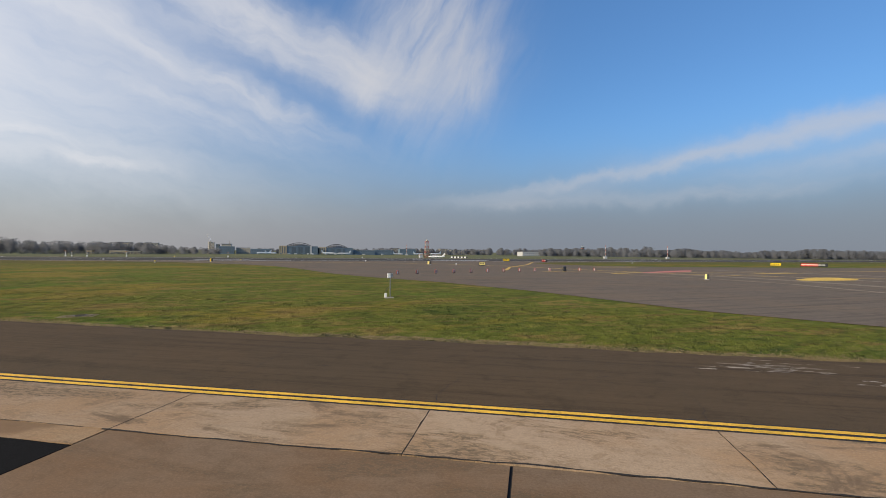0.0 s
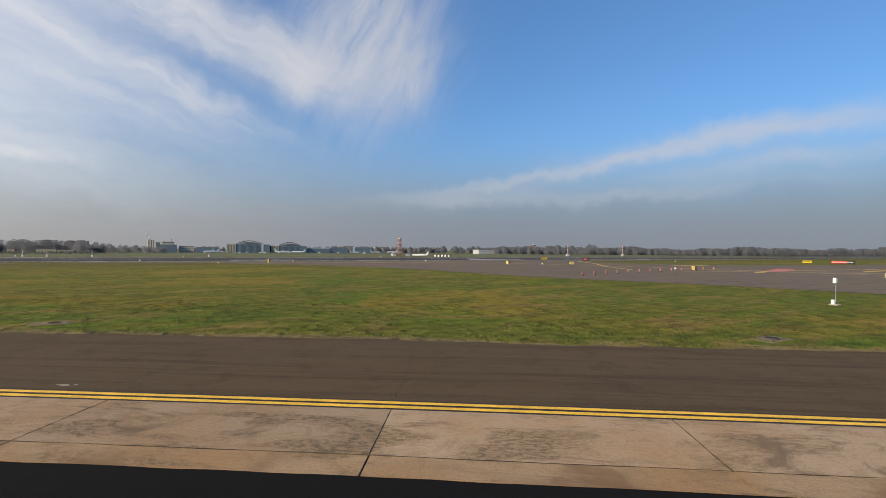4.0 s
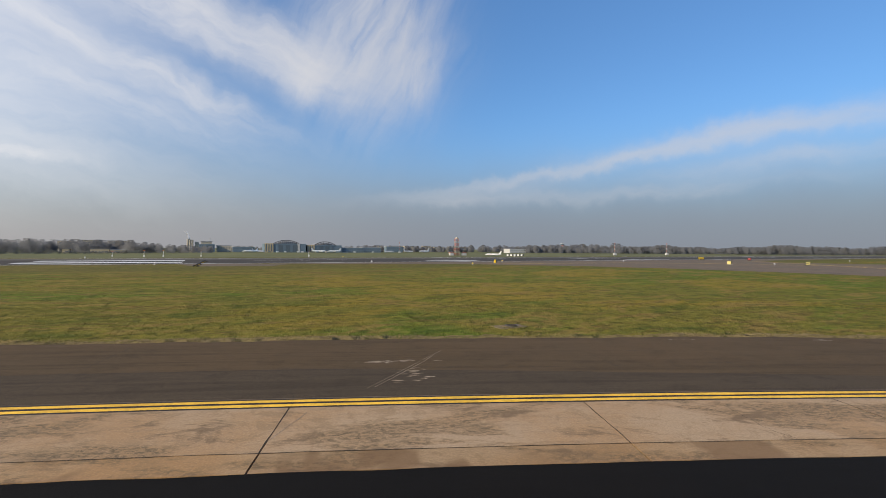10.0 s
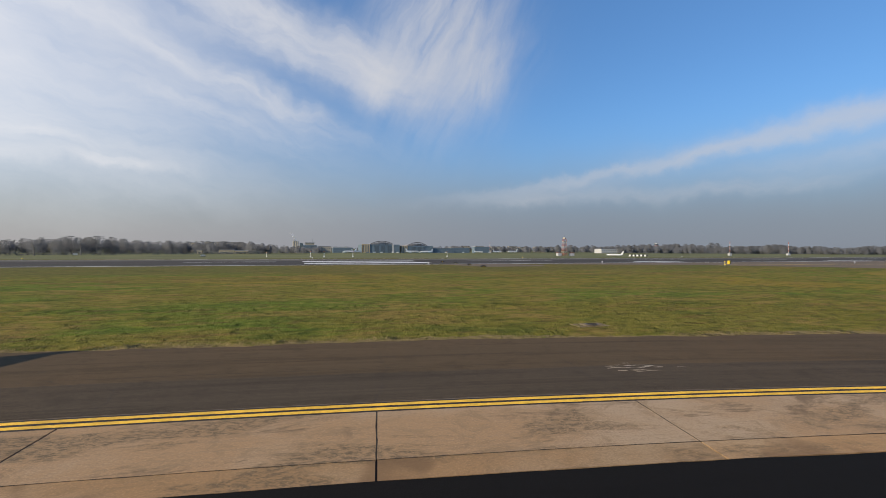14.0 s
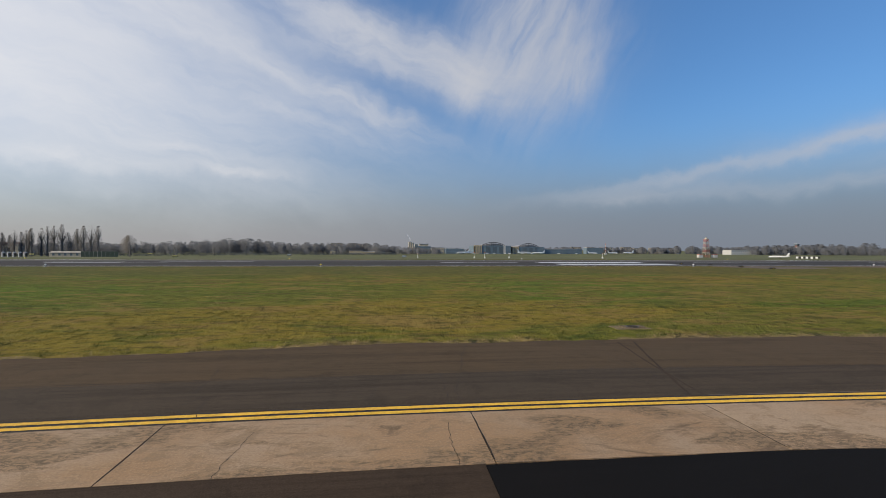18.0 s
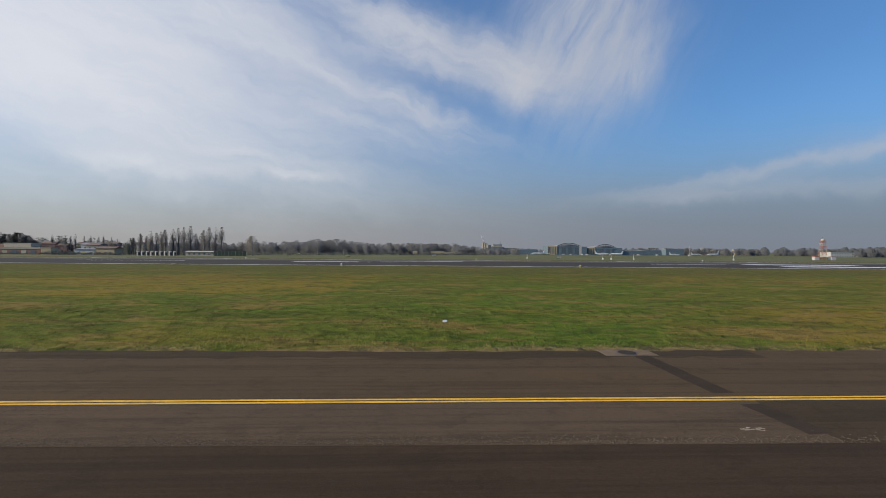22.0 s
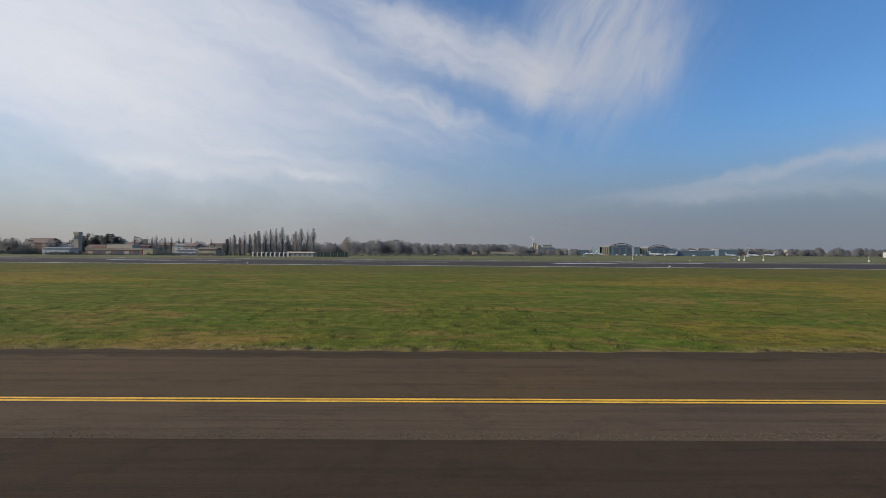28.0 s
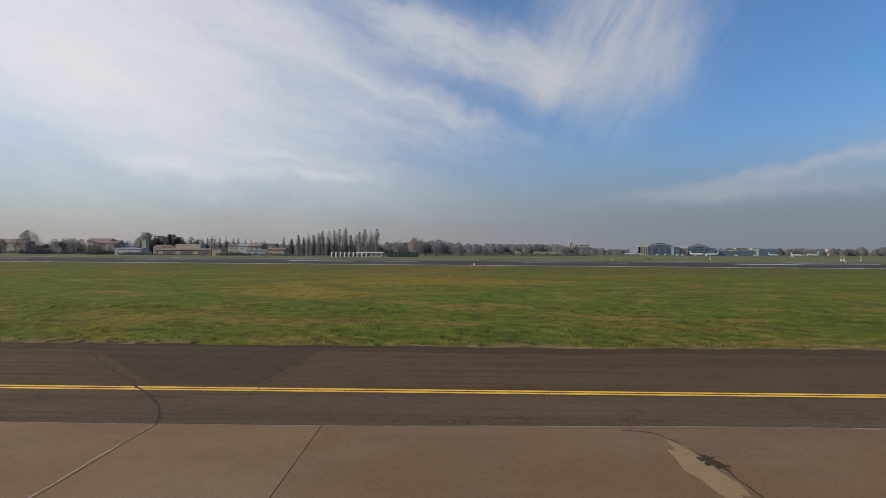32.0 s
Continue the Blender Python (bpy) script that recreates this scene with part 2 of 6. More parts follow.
def grass_material(name="grass", blades=False, straw=0.0):
    k = Mat(name, 0.95, spec=0.1)
    sep = k.t.nodes.new("ShaderNodeSeparateXYZ")
    k.t.links.new(k.pos, sep.inputs[0])
    x, y = sep.outputs[0], sep.outputs[1]
    big, mid = k.noise(0.032, 4, 0.62, 0.8, (0.8, 1.2, 1)), k.noise(0.20, 5, 0.70, 0.9, (0.7, 1.3, 1))
    lush = k.noise(0.055, 4, 0.64, 0.7, (0.75, 1.25, 1))
    tuft, streak = k.noise(1.0, 5, 0.74, 0.4, (0.8, 1.25, 1)), k.noise(0.5, 5, 0.72, 0.6, (0.45, 1.6, 1))
    fine = k.noise(5.0, 4, 0.75)
    # drier and yellower to the east, greener to the west
    dry = k.band(math_node(k.t, "MULTIPLY_ADD", big, 90.0, x), -175.0, -70.0)
    dry = k.mul(dry, math_node(k.t, "MULTIPLY_ADD", k.band(x, -62.0, -22.0), -0.75, 1.0))
    c = k.mix(dry, GRASS_WEST, GRASS_EAST)
    c = k.mix(k.mul(k.band(lush, 0.50, 0.62), 0.70), c, GRASS_LUSH)
    c = k.mix(k.mul(k.band(big, 0.51, 0.60), 0.75), c, GRASS_YELLOW)
    c = k.mix(k.mul(k.band(mid, 0.52, 0.62), 0.72), c, GRASS_STRAW)
    c = k.mix(k.mul(k.band(mid, 0.47, 0.37), 0.60), c, GRASS_DEEP)
    c = k.mix(k.mul(k.band(streak, 0.53, 0.62), 0.62), c, GRASS_BROWN)
    # an old vehicle track and the rough, browner strip before the runway
    off = math_node(k.t, "ABSOLUTE", math_node(k.t, "ADD", math_node(k.t, "MULTIPLY_ADD", mid, 5.0, y), -124.5))
    rough_strip = k.mul(k.band(off, 7.0, 1.0), k.band(streak, 0.40, 0.58))
    c = k.mix(k.mul(rough_strip, 0.6), c, GRASS_BROWN)
    c = k.mix(k.mul(k.band(math_node(k.t, "MULTIPLY_ADD", big, 20.0, y), 134.0, 150.0), 0.6), c, (0.088, 0.078, 0.026))
    c = k.mix(k.mul(k.band(tuft, 0.51, 0.60), 0.55), c, (0.042, 0.050, 0.010))
    c = k.mix(k.mul(k.band(tuft, 0.47, 0.38), 0.42), c, (0.215, 0.180, 0.045))
    c = k.mix(k.mul(k.band(fine, 0.55, 0.66), 0.30), c, (0.050, 0.052, 0.015))
    if blades:
        c = k.mix(k.band(k.island, 0.1, 0.9), k.mix(0.22, c, (0.050, 0.060, 0.013)), k.mix(0.18, c, (0.27, 0.235, 0.07)))
    if straw:
        c = k.mix(straw, c, k.mix(k.island, (0.125, 0.088, 0.040), (0.31, 0.225, 0.11)))
    k.color(c)
    if not blades:
        k.bump(k.mix(0.5, k.noise(1.6, 5, 0.8), k.noise(9.0, 4, 0.8)), 1.0, 0.07)
    return k.m


GRASS_WEST, GRASS_EAST, GRASS_LUSH = (0.098, 0.118, 0.012), (0.152, 0.130, 0.020), (0.078, 0.134, 0.010)
GRASS_YELLOW, GRASS_STRAW, GRASS_DEEP, GRASS_BROWN = (0.232, 0.160, 0.022), (0.240, 0.152, 0.046), (0.044, 0.076, 0.008), (0.132, 0.082, 0.026)


def asphalt_material(name, c, brown=0.3, streak=0.5, gravel=0.35, lane=False):
    k = Mat(name, 0.9, spec=0.08, lane=lane)
    big, mid = k.noise(0.12, 4, 0.6, 0.3), k.noise(0.9, 6, 0.75, 0.4)
    drawn = k.noise(0.55, 6, 0.72, 0.25, (0.10, 2.0, 1))
    thin = k.noise(1.0, 4, 0.65, 0.1, (0.05, 6.0, 1))
    grit, fine = k.noise(9, 5, 0.85), k.noise(34, 2, 0.7)
    warm = tuple(v * f for v, f in zip(c, (1.32, 1.16, 0.98)))
    dark = tuple(v * 0.52 for v in c)
    col = k.mix(k.mul(k.band(big, 0.40, 0.62), brown), c, warm)
    col = k.mix(k.mul(k.band(drawn, 0.48, 0.62), streak), col, dark)
    col = k.mix(k.mul(k.band(thin, 0.54, 0.64), streak * 0.7), col, dark)
    col = k.mix(k.mul(k.band(thin, 0.46, 0.38), streak * 0.35), col, tuple(v * 1.5 for v in c))
    col = k.mix(k.mul(k.band(mid, 0.50, 0.64), streak * 0.8), col, dark)
    col = k.mix(k.mul(k.band(grit, 0.48, 0.60), gravel), col, dark)
    col = k.mix(k.mul(k.band(fine, 0.50, 0.62), gravel), col, tuple(v * 1.9 for v in c))
    k.color(col)
    k.bump(k.mix(0.5, k.noise(26, 4, 0.85), grit), 0.8, 0.014)
    return k.m


def concrete_material(name, c, stain=0.5, lane=False, soak=0.0):
    k = Mat(name, 0.85, spec=0.2, lane=lane)
    big, mid, fine = k.noise(0.25, 4, 0.6), k.noise(1.3, 6, 0.75, 0.8), k.noise(20, 4, 0.8)
    blot = k.noise(0.5, 6, 0.72, 0.7, (0.6, 1.3, 1))
    pit = k.noise(6.5, 6, 0.82, 0.4, (0.7, 1.5, 1))
    brush = k.noise(1.6, 5, 0.7, 0.2, (0.25, 3.0, 1))
    where = k.band(k.noise(0.42, 4, 0.65, 0.6, (0.55, 1.3, 1)), 0.49, 0.60)
    tone = math_node(k.t, "MULTIPLY_ADD", k.rand, 0.26, 0.87)
    col = k.mix(k.band(big, 0.38, 0.62), c, tuple(v * f for v, f in zip(c, (0.92, 0.80, 0.66))))
    col = k.mix(k.mul(where, 0.7 * stain), col, tuple(v * f for v, f in zip(c, (0.72, 0.63, 0.50))))
    col = k.mix(k.mul(k.band(mid, 0.50, 0.62), stain * 0.6), col, tuple(v * f for v, f in zip(c, (0.62, 0.58, 0.5))))
    col = k.mix(k.mul(k.band(brush, 0.52, 0.62), 0.28 * stain), col, tuple(v * 0.62 for v in c))
    col = k.mix(k.mul(k.mul(k.band(pit, 0.48, 0.54), where), min(1.0, stain * 1.15)), col, (0.125, 0.088, 0.050))
    col = k.mix(k.mul(k.band(k.noise(11.0, 4, 0.8, 0.3, (0.5, 1.6, 1)), 0.52, 0.62), stain * 0.4), col, tuple(v * 0.55 for v in c))
    col = k.mix(k.mul(k.band(blot, 0.56, 0.66), stain), col, (0.15, 0.098, 0.055))
    col = k.mix(k.mul(k.band(fine, 0.47, 0.60), 0.38), col, tuple(v * 0.6 for v in c))
    col = k.mix(k.mul(k.band(fine, 0.45, 0.38), 0.3), col, tuple(min(1.0, v * 1.35) for v in c))
    if soak:   # brown run-off stains
        col = k.mix(k.mul(k.band(k.noise(0.34, 3, 0.55, 0.4, (1, 0.7, 1)), 0.52, 0.60), soak), col, (0.170, 0.100, 0.050))
    grey = k.t.nodes.new("ShaderNodeCombineColor")
    for i in range(3):
        k.t.links.new(tone, grey.inputs[i])
    k.color(k.mix(1.0, col, grey.outputs[0], "MULTIPLY"))
    k.bump(k.mix(0.5, k.noise(16, 5, 0.85), pit), 0.6, 0.012)
    return k.m


GRASS = grass_material()
# grass beyond the runway, greyed to put the haze of distance into its colour
HAZED_FIELD = plain("hazed_field", (0.128, 0.130, 0.062), 0.95, vary=0.28, scale=0.02, spec=0.1)
BLADES = grass_material("grass_blades", True)
STRAW = grass_material("straw_blades", True, 0.92)
STRAW_BED = plain("trodden_straw", (0.185, 0.135, 0.060), 0.95, vary=0.5, scale=3.0, spec=0.1)
ASPHALT = asphalt_material("asphalt_shoulder", (0.087, 0.061, 0.036), lane=True)
ASPHALT_LANE = asphalt_material("asphalt_lane", (0.068, 0.052, 0.036), 0.25, 0.55, 0.45, True)
ASPHALT_DAMP = asphalt_material("asphalt_damp", (0.060, 0.044, 0.027), 0.3, 0.5, 0.35, True)
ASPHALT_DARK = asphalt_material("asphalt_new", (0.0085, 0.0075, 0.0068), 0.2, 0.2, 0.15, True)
ASPHALT_BROWN = asphalt_material("asphalt_warm", (0.052, 0.036, 0.024), 0.3, 0.5, 0.35, True)
ASPHALT_OLD = asphalt_material("asphalt_old", (0.092, 0.067, 0.045), 0.4, 0.6, 0.5, True)
ASPHALT_APRON = asphalt_material("asphalt_apron", (0.150, 0.119, 0.090), 0.4, 0.5, 0.2)
RUNWAY = asphalt_material("asphalt_runway", (0.060, 0.056, 0.053), 0.3, 0.6, 0.2)
CONCRETE = concrete_material("concrete_edge", (0.375, 0.265, 0.165), 0.95, True)
CONCRETE_STRIP = concrete_material("concrete_strip", (0.34, 0.228, 0.128), 0.8, True, 0.75)
CONCRETE_BROWN = concrete_material("concrete_brown", (0.205, 0.135, 0.080), 0.6, True)
CONCRETE_TAN = concrete_material("concrete_tan", (0.200, 0.136, 0.079), 0.3, True)
JOINT = plain("joint_filler", (0.025, 0.02, 0.016), 0.9)
YELLOW = plain("yellow_paint", (0.74, 0.42, 0.035), 0.7, vary=0.25, scale=1.2)
BLACK_PAINT = plain("black_paint", (0.018, 0.014, 0.011), 0.8, vary=0.3)
WHITE_PAINT = plain("white_paint", (0.7, 0.7, 0.68), 0.7, vary=0.15)

# ---- the taxiway line: straight, a left-hand bend of 238 m radius, straight ----
BEND_A, BEND_B, BEND_R = radians(149.37), radians(181.535), 238.0
BEND_L = BEND_R * (BEND_B - BEND_A)
BEND_START = Vector((-47.96, 41.94))
BEND_HUB = BEND_START + BEND_R * Vector((-math.sin(BEND_A), math.cos(BEND_A)))
SEED = Vector((3.1, 7.7, 1.3))


def along(s, o, z=0.0):
    """The place s metres along the taxiway edge line and o metres outside it."""
    a = BEND_A + min(max(s, 0.0), BEND_L) / BEND_R
    on = BEND_HUB + BEND_R * Vector((math.sin(a), -math.cos(a)))
    d = s if s < 0 else max(s - BEND_L, 0.0)
    # the painted line drifts a little off the ideal bend
    o += 0.65 * math.exp(-((s - 70) / 30) ** 2) + 0.42 * math.exp(-((s + 2) / 30) ** 2) - 0.35 * math.exp(-((s + 45) / 14) ** 2)
    return Vector((on.x + d * math.cos(a) + o * math.sin(a), on.y + d * math.sin(a) - o * math.cos(a), z))


def wob(s, scale, amount, k=0.0):
    return amount * noise.noise(Vector((s * scale, k, 0.37)))


def link_mesh(name, verts, faces, mat, parent=None, label="", smooth_faces=False):
    me = bpy.data.meshes.new(name)
    me.from_pydata([tuple(v) for v in verts], [], faces)
    me.materials.append(mat)
    if smooth_faces:
        me.polygons.foreach_set("use_smooth", [True] * len(me.polygons))
    ob = new(name, me)
    if parent is not None:
        ob.parent = parent
    if label:
        ob["label"] = label
    return ob


def strip(name, s0, s1, inner, outer, z, mat, step=1.0, thick=0.0, parent=None, cols=1):
    """A band of paving that follows the taxiway line between two offsets."""
    n = max(1, int(math.ceil((s1 - s0) / step)))
    f_in = inner if callable(inner) else (lambda s: inner)
    f_out = outer if callable(outer) else (lambda s: outer)
    verts, faces, lane = [], [], []
    for i in range(n + 1):
        s = s0 + (s1 - s0) * i / n
        a, b = f_in(s), f_out(s)
        for j in range(cols + 1):
            lane.append((s, a + (b - a) * j / cols))
            verts.append(along(*lane[-1], z))
    w = cols + 1
    for i in range(n):
        for j in range(cols):
            faces.append((i * w + j, i * w + j + 1, (i + 1) * w + j + 1, (i + 1) * w + j))
    if thick:
        base = len(verts)
        rim = [j for j in range(w)] + [i * w + cols for i in range(1, n + 1)] + [n * w + j for j in range(cols - 1, -1, -1)] + [i * w for i in range(n - 1, 0, -1)]
        for r in rim:
            v = verts[r]
            verts.append(Vector((v.x, v.y, z - thick)))
            lane.append(lane[r])
        m = len(rim)
        for q in range(m):
            faces.append((rim[q], base + q, base + (q + 1) % m, rim[(q + 1) % m]))
    ob = link_mesh(name, verts, faces, mat, parent)
    me = ob.data
    bm = bmesh.new()
    bm.from_mesh(me)
    bmesh.ops.recalc_face_normals(bm, faces=bm.faces)
    if bm.faces and sum(f.normal.z for f in bm.faces) < 0:
        bmesh.ops.reverse_faces(bm, faces=bm.faces)
    layer = bm.loops.layers.uv.new("lane")
    for f in bm.faces:
        for c in f.loops:
            c[layer].uv = lane[c.vert.index]
    bm.to_mesh(me)
    bm.free()
    return ob


def polygon(name, pts, z, mat, parent=None):
    ob = link_mesh(name, [Vector((x, y, z)) for x, y in pts], [tuple(range(len(pts)))], mat, parent)
    bm = bmesh.new()
    bm.from_mesh(ob.data)
    if sum(f.normal.z for f in bm.faces) < 0:
        bmesh.ops.reverse_faces(bm, faces=bm.faces)
    bmesh.ops.triangulate(bm, faces=bm.faces)
    bm.to_mesh(ob.data)
    bm.free()
    return ob


def fall(y):
    """The field drops a little beyond the runway, and less so further out."""
    return -4.1 * min(max((y - 235.0) / 240.0, 0.0), 1.0) - 2.2 * min(max((y - 475.0) / 510.0, 0.0), 1.0)


def deeper(y):
    """How much taller far things stand, from the lower ground there."""
    return -fall(y) - min(max(y - 235.0, 0.0), 700.0) * 0.0062


def build_ground():
    xs = [-2600, -1500, -1000, -700, -500, -350] + list(range(-340, 80, 20)) + [80, 150, 250, 400, 700, 1100, 1800, 2600]
    ys = [-900, -300, -100, -40, 0, 20, 40, 60, 80, 100, 120, 140, 160, 200, 235, 300, 400, 475, 600, 800, 985, 1300, 2000, 3500]
    verts = [Vector((x, y, -0.06 + fall(y))) for y in ys for x in xs]
    w = len(xs)
    faces = [(j * w + i, j * w + i + 1, (j + 1) * w + i + 1, (j + 1) * w + i) for j in range(len(ys) - 1) for i in range(w - 1)]
    ob = link_mesh("ground", verts, faces, GRASS)
    # faces past the runway take the grass colour with haze mixed in
    ob.data.materials.append(HAZED_FIELD)
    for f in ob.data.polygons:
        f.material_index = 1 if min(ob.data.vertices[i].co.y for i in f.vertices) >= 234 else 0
    tagged(ob, "winter airfield grass, green with straw-coloured patches", "ground", kind="structure")


def grass_edge(s):
    t = min(max((s - 112) / 50, 0.0), 1.0)
    t = t * t * (3 - 2 * t)
    return 8.05 * (1 - t) + 5.75 * t + wob(s, 0.09, 0.35) + wob(s, 0.6, 0.22, 4) + wob(s, 2.1, 0.14, 9)


def build_paving():
    bed = strip("paving_bed", -190, 620, -60, lambda s: grass_edge(s) - 0.5, -0.035, JOINT, 4.0)
    tagged(bed, "dark bed below the taxiway paving", "paving", kind="structure")
    sh = strip("shoulder", -190, 620, border, grass_edge, 0.0, ASPHALT, 0.35, 0.05)
    tagged(sh, "worn brown-grey asphalt taxiway shoulder", "road", kind="structure")
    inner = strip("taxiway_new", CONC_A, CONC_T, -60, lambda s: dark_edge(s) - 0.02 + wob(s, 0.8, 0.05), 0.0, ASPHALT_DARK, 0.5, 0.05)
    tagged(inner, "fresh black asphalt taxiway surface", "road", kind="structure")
    warm = strip("taxiway_warm", CONC_T + 0.01, BROWN_END, -60, lambda s: edge_in(s) + 0.08, -0.004, ASPHALT_BROWN, 0.5, 0.05)
    tagged(warm, "dark brownish asphalt taxiway surface", "road", kind="structure")
    old = strip("taxiway_edge", CONC_B, 620, edge_in, lambda s: -border(s), 0.0, ASPHALT_OLD, 0.5, 0.05)
    tagged(old, "coarse weathered asphalt beside the yellow edge lines", "road", kind="structure")
    lane = strip("shoulder_lane", 6, 143.5, border, lambda s: 0.36 + (2.79 + wob(s, 0.05, 0.25, 3) + wob(s, 0.9, 0.05, 7)) * min((s - 6) / 34, 1.0), 0.002, ASPHALT_LANE, 0.5)
    tagged(lane, "darker inner lane of the asphalt shoulder", "road", kind="structure")
    fresh = strip("mended_edge", 151.35, 164.0, edge_in, lambda s: -border(s) - 0.02, 0.002, ASPHALT_DAMP, 0.5)
    tagged(fresh, "darker mended asphalt beyond the last concrete slab", "road", kind="structure")
    rim = strip("pale_rim", -8, 118, lambda s: 0.345, lambda s: 0.375 + 0.03 * abs(wob(s, 0.5, 1.0, 12)), 0.003, ASPHALT_APRON, 0.5)
    tagged(rim, "thin pale worn rim beside the line border", "road", kind="structure")
    black = strip("line_border", -190, 620, lambda s: -border(s), border, 0.0, BLACK_PAINT, 0.5, 0.05)
    tagged(black, "black painted band under the yellow lines", "road marking", kind="structure")
    verge = strip("straw_verge", -110, 350, lambda s: grass_edge(s) - 0.1, lambda s: grass_edge(s) + max(0.03, 0.62 - 0.5 * min(max((s - 30) / 150, 0.0), 1.0) + wob(s, 0.11, 0.75, 8) + wob(s, 0.9, 0.35, 2) + wob(s, 3.1, 0.25, 5)), -0.008, STRAW_BED, 0.15, 0.05)
    tagged(verge, "ragged verge of dry flattened straw", "ground", kind="structure")
    damp = strip("damp_edge", 160, 400, lambda s: grass_edge(s) - 1.0 - 0.5 * abs(wob(s, 0.12, 1.0, 3)) - wob(s, 1.3, 0.2, 6), lambda s: grass_edge(s) - 0.01, 0.002, ASPHALT_DAMP, 0.35)
    tagged(damp, "dark damp asphalt along the grass edge", "road", kind="structure")
    for side in (-1, 1):
        y = strip("yellow_line", -190, 620, lambda s: side * line_in(s) + wob(s, 1.7, 0.01, side), lambda s: side * line_out(s) + wob(s, 1.5, 0.01, side + 5), 0.004, YELLOW, 0.5)
        tagged(y, "long yellow painted taxiway edge line", "road marking", "edge lines", "structure")


def dark_edge(s):
    return -3.66 + 0.33 * min(max((s - 97) / 14, 0.0), 1.0) + 0.33 * min(max((s - 111) / 7, 0.0), 1.0)


def edge_in(s):
    up = lambda a, b: min(max((s - a) / (b - a), 0.0), 1.0)
    return -3.02 + 0.55 * up(150, 190) + 0.17 * up(240, 280) - 0.24 * up(285.4, 294.4)


def taper(s):
    return min(max((s - 140) / 14, 0.0), 1.0)


def border(s):
    return 0.34 - 0.12 * taper(s)


def line_in(s):
    return 0.065 - 0.03 * taper(s)


def line_out(s):
    return 0.25 - 0.09 * taper(s)


CONC_A, CONC_T, CONC_B, BROWN_END = -54.15, 124.8, 151.3, 274.4
build_ground()
build_paving()

# concrete edge slabs between the lines and the black asphalt
edge = new("concrete_edge")
tagged(edge, "row of stained tan concrete slabs along the taxiway", "pavement", kind="structure")
JOINTS = [151.3, 145.9, 137.7, 131.47, 124.6, 118.6, 111.0, 104.0, 97.1, 90.2, 83.4, 76.8, 69.1, 61.9, 54.8, 47.7, 40.5, 33.1, 26.4, 19.6, 12.6, 5.9, -0.6, -7.3, -14.6, -21.9, -28.5, -35.0, -41.0, -47.3] + [-54.15 - 6.5 * i for i in range(11)]
for s, a in zip(JOINTS, JOINTS[1:]):
    strip("slab", a + 0.012, s - 0.012, -2.86 if a < 110 else (-3.0 if a > 117 else lambda q: -3.0 - 0.33 * (118 - q) / 7), -0.345, 0.002, CONCRETE, 1.0, 0.04, edge)
    if a < 110 and a > CONC_A - 1:
        strip("slab", a + 0.02, s - 0.02, dark_edge, -2.885, 0.001, CONCRETE_STRIP, 1.0, 0.04, edge)
brown = new("apron_slabs")
tagged(brown, "brown stained concrete apron slabs", "pavement", kind="structure")
s = CONC_A
while s > -125:
    for o in (-2.92, -10.0, -17.1):
        strip("slab", s - 8.6 + 0.03, s - 0.03, o - 7.04, o, 0.0, CONCRETE_BROWN, 2.0, 0.04, brown)
    s -= 8.6

tan_row = new("concrete_lane")
tagged(tan_row, "broad tan concrete taxiway slabs with dark joints", "pavement", kind="structure")
ENDS = [274.45, 281.05, 294.1, 297.75, 304.7, 310.4, 317.4, 324.4, 331.4, 345, 360, 380]
for a, b in zip(ENDS, ENDS[1:]):
    for o0, o1 in ((-9.4, edge_in), (-16.8, -9.44), (-30, -16.84)):
        strip("slab", a + 0.008, b - 0.008, o0, o1, 0.0, CONCRETE_TAN, 1.5, 0.04, tan_row)

# runway and the crossing taxiways
rw = polygon("runway", [(-2500, 166), (2500, 166), (2500, 222), (-2500, 222)], -0.02, RUNWAY)
tagged(rw, "dark asphalt runway", "runway", kind="structure")
RUNWAY_PALE = asphalt_material("asphalt_runway_worn", (0.115, 0.106, 0.100), 0.3, 0.7, 0.2)
for y0, y1, words in ((166.0, 169.5, "pale worn asphalt shoulder of the runway"), (204.0, 222.0, "pale worn far lane of the runway")):
    tagged(polygon("runway_lane", [(-2500, y0), (2500, y0), (2500, y1), (-2500, y1)], -0.016, RUNWAY_PALE), words, "runway", kind="structure")
APRON = [(60, -20), (36, 9), (32, 16), (28, 24), (25, 40), (20, 55), (12.5, 69), (9, 79), (5, 98), (0, 114), (-8, 128), (-18, 138), (-30, 150), (-62, 160), (-75, 165.9), (700, 165.9), (700, -20)]
ap = polygon("taxiway_crossing", APRON, -0.03, ASPHALT_APRON)
tagged(ap, "broad grey-brown asphalt taxiway crossing", "road", kind="structure")

ISLAND = [(80, 133), (97, 149), (130, 153), (195, 160.5), (266, 163), (690, 164.5), (690, 58), (250, 80), (182, 90), (140, 95), (110, 101), (90, 112)]
isl = polygon("grass_island", ISLAND, -0.016, GRASS)
tagged(isl, "winter grass between the crossing and the runway", "ground", kind="structure")

# ---- builders ----


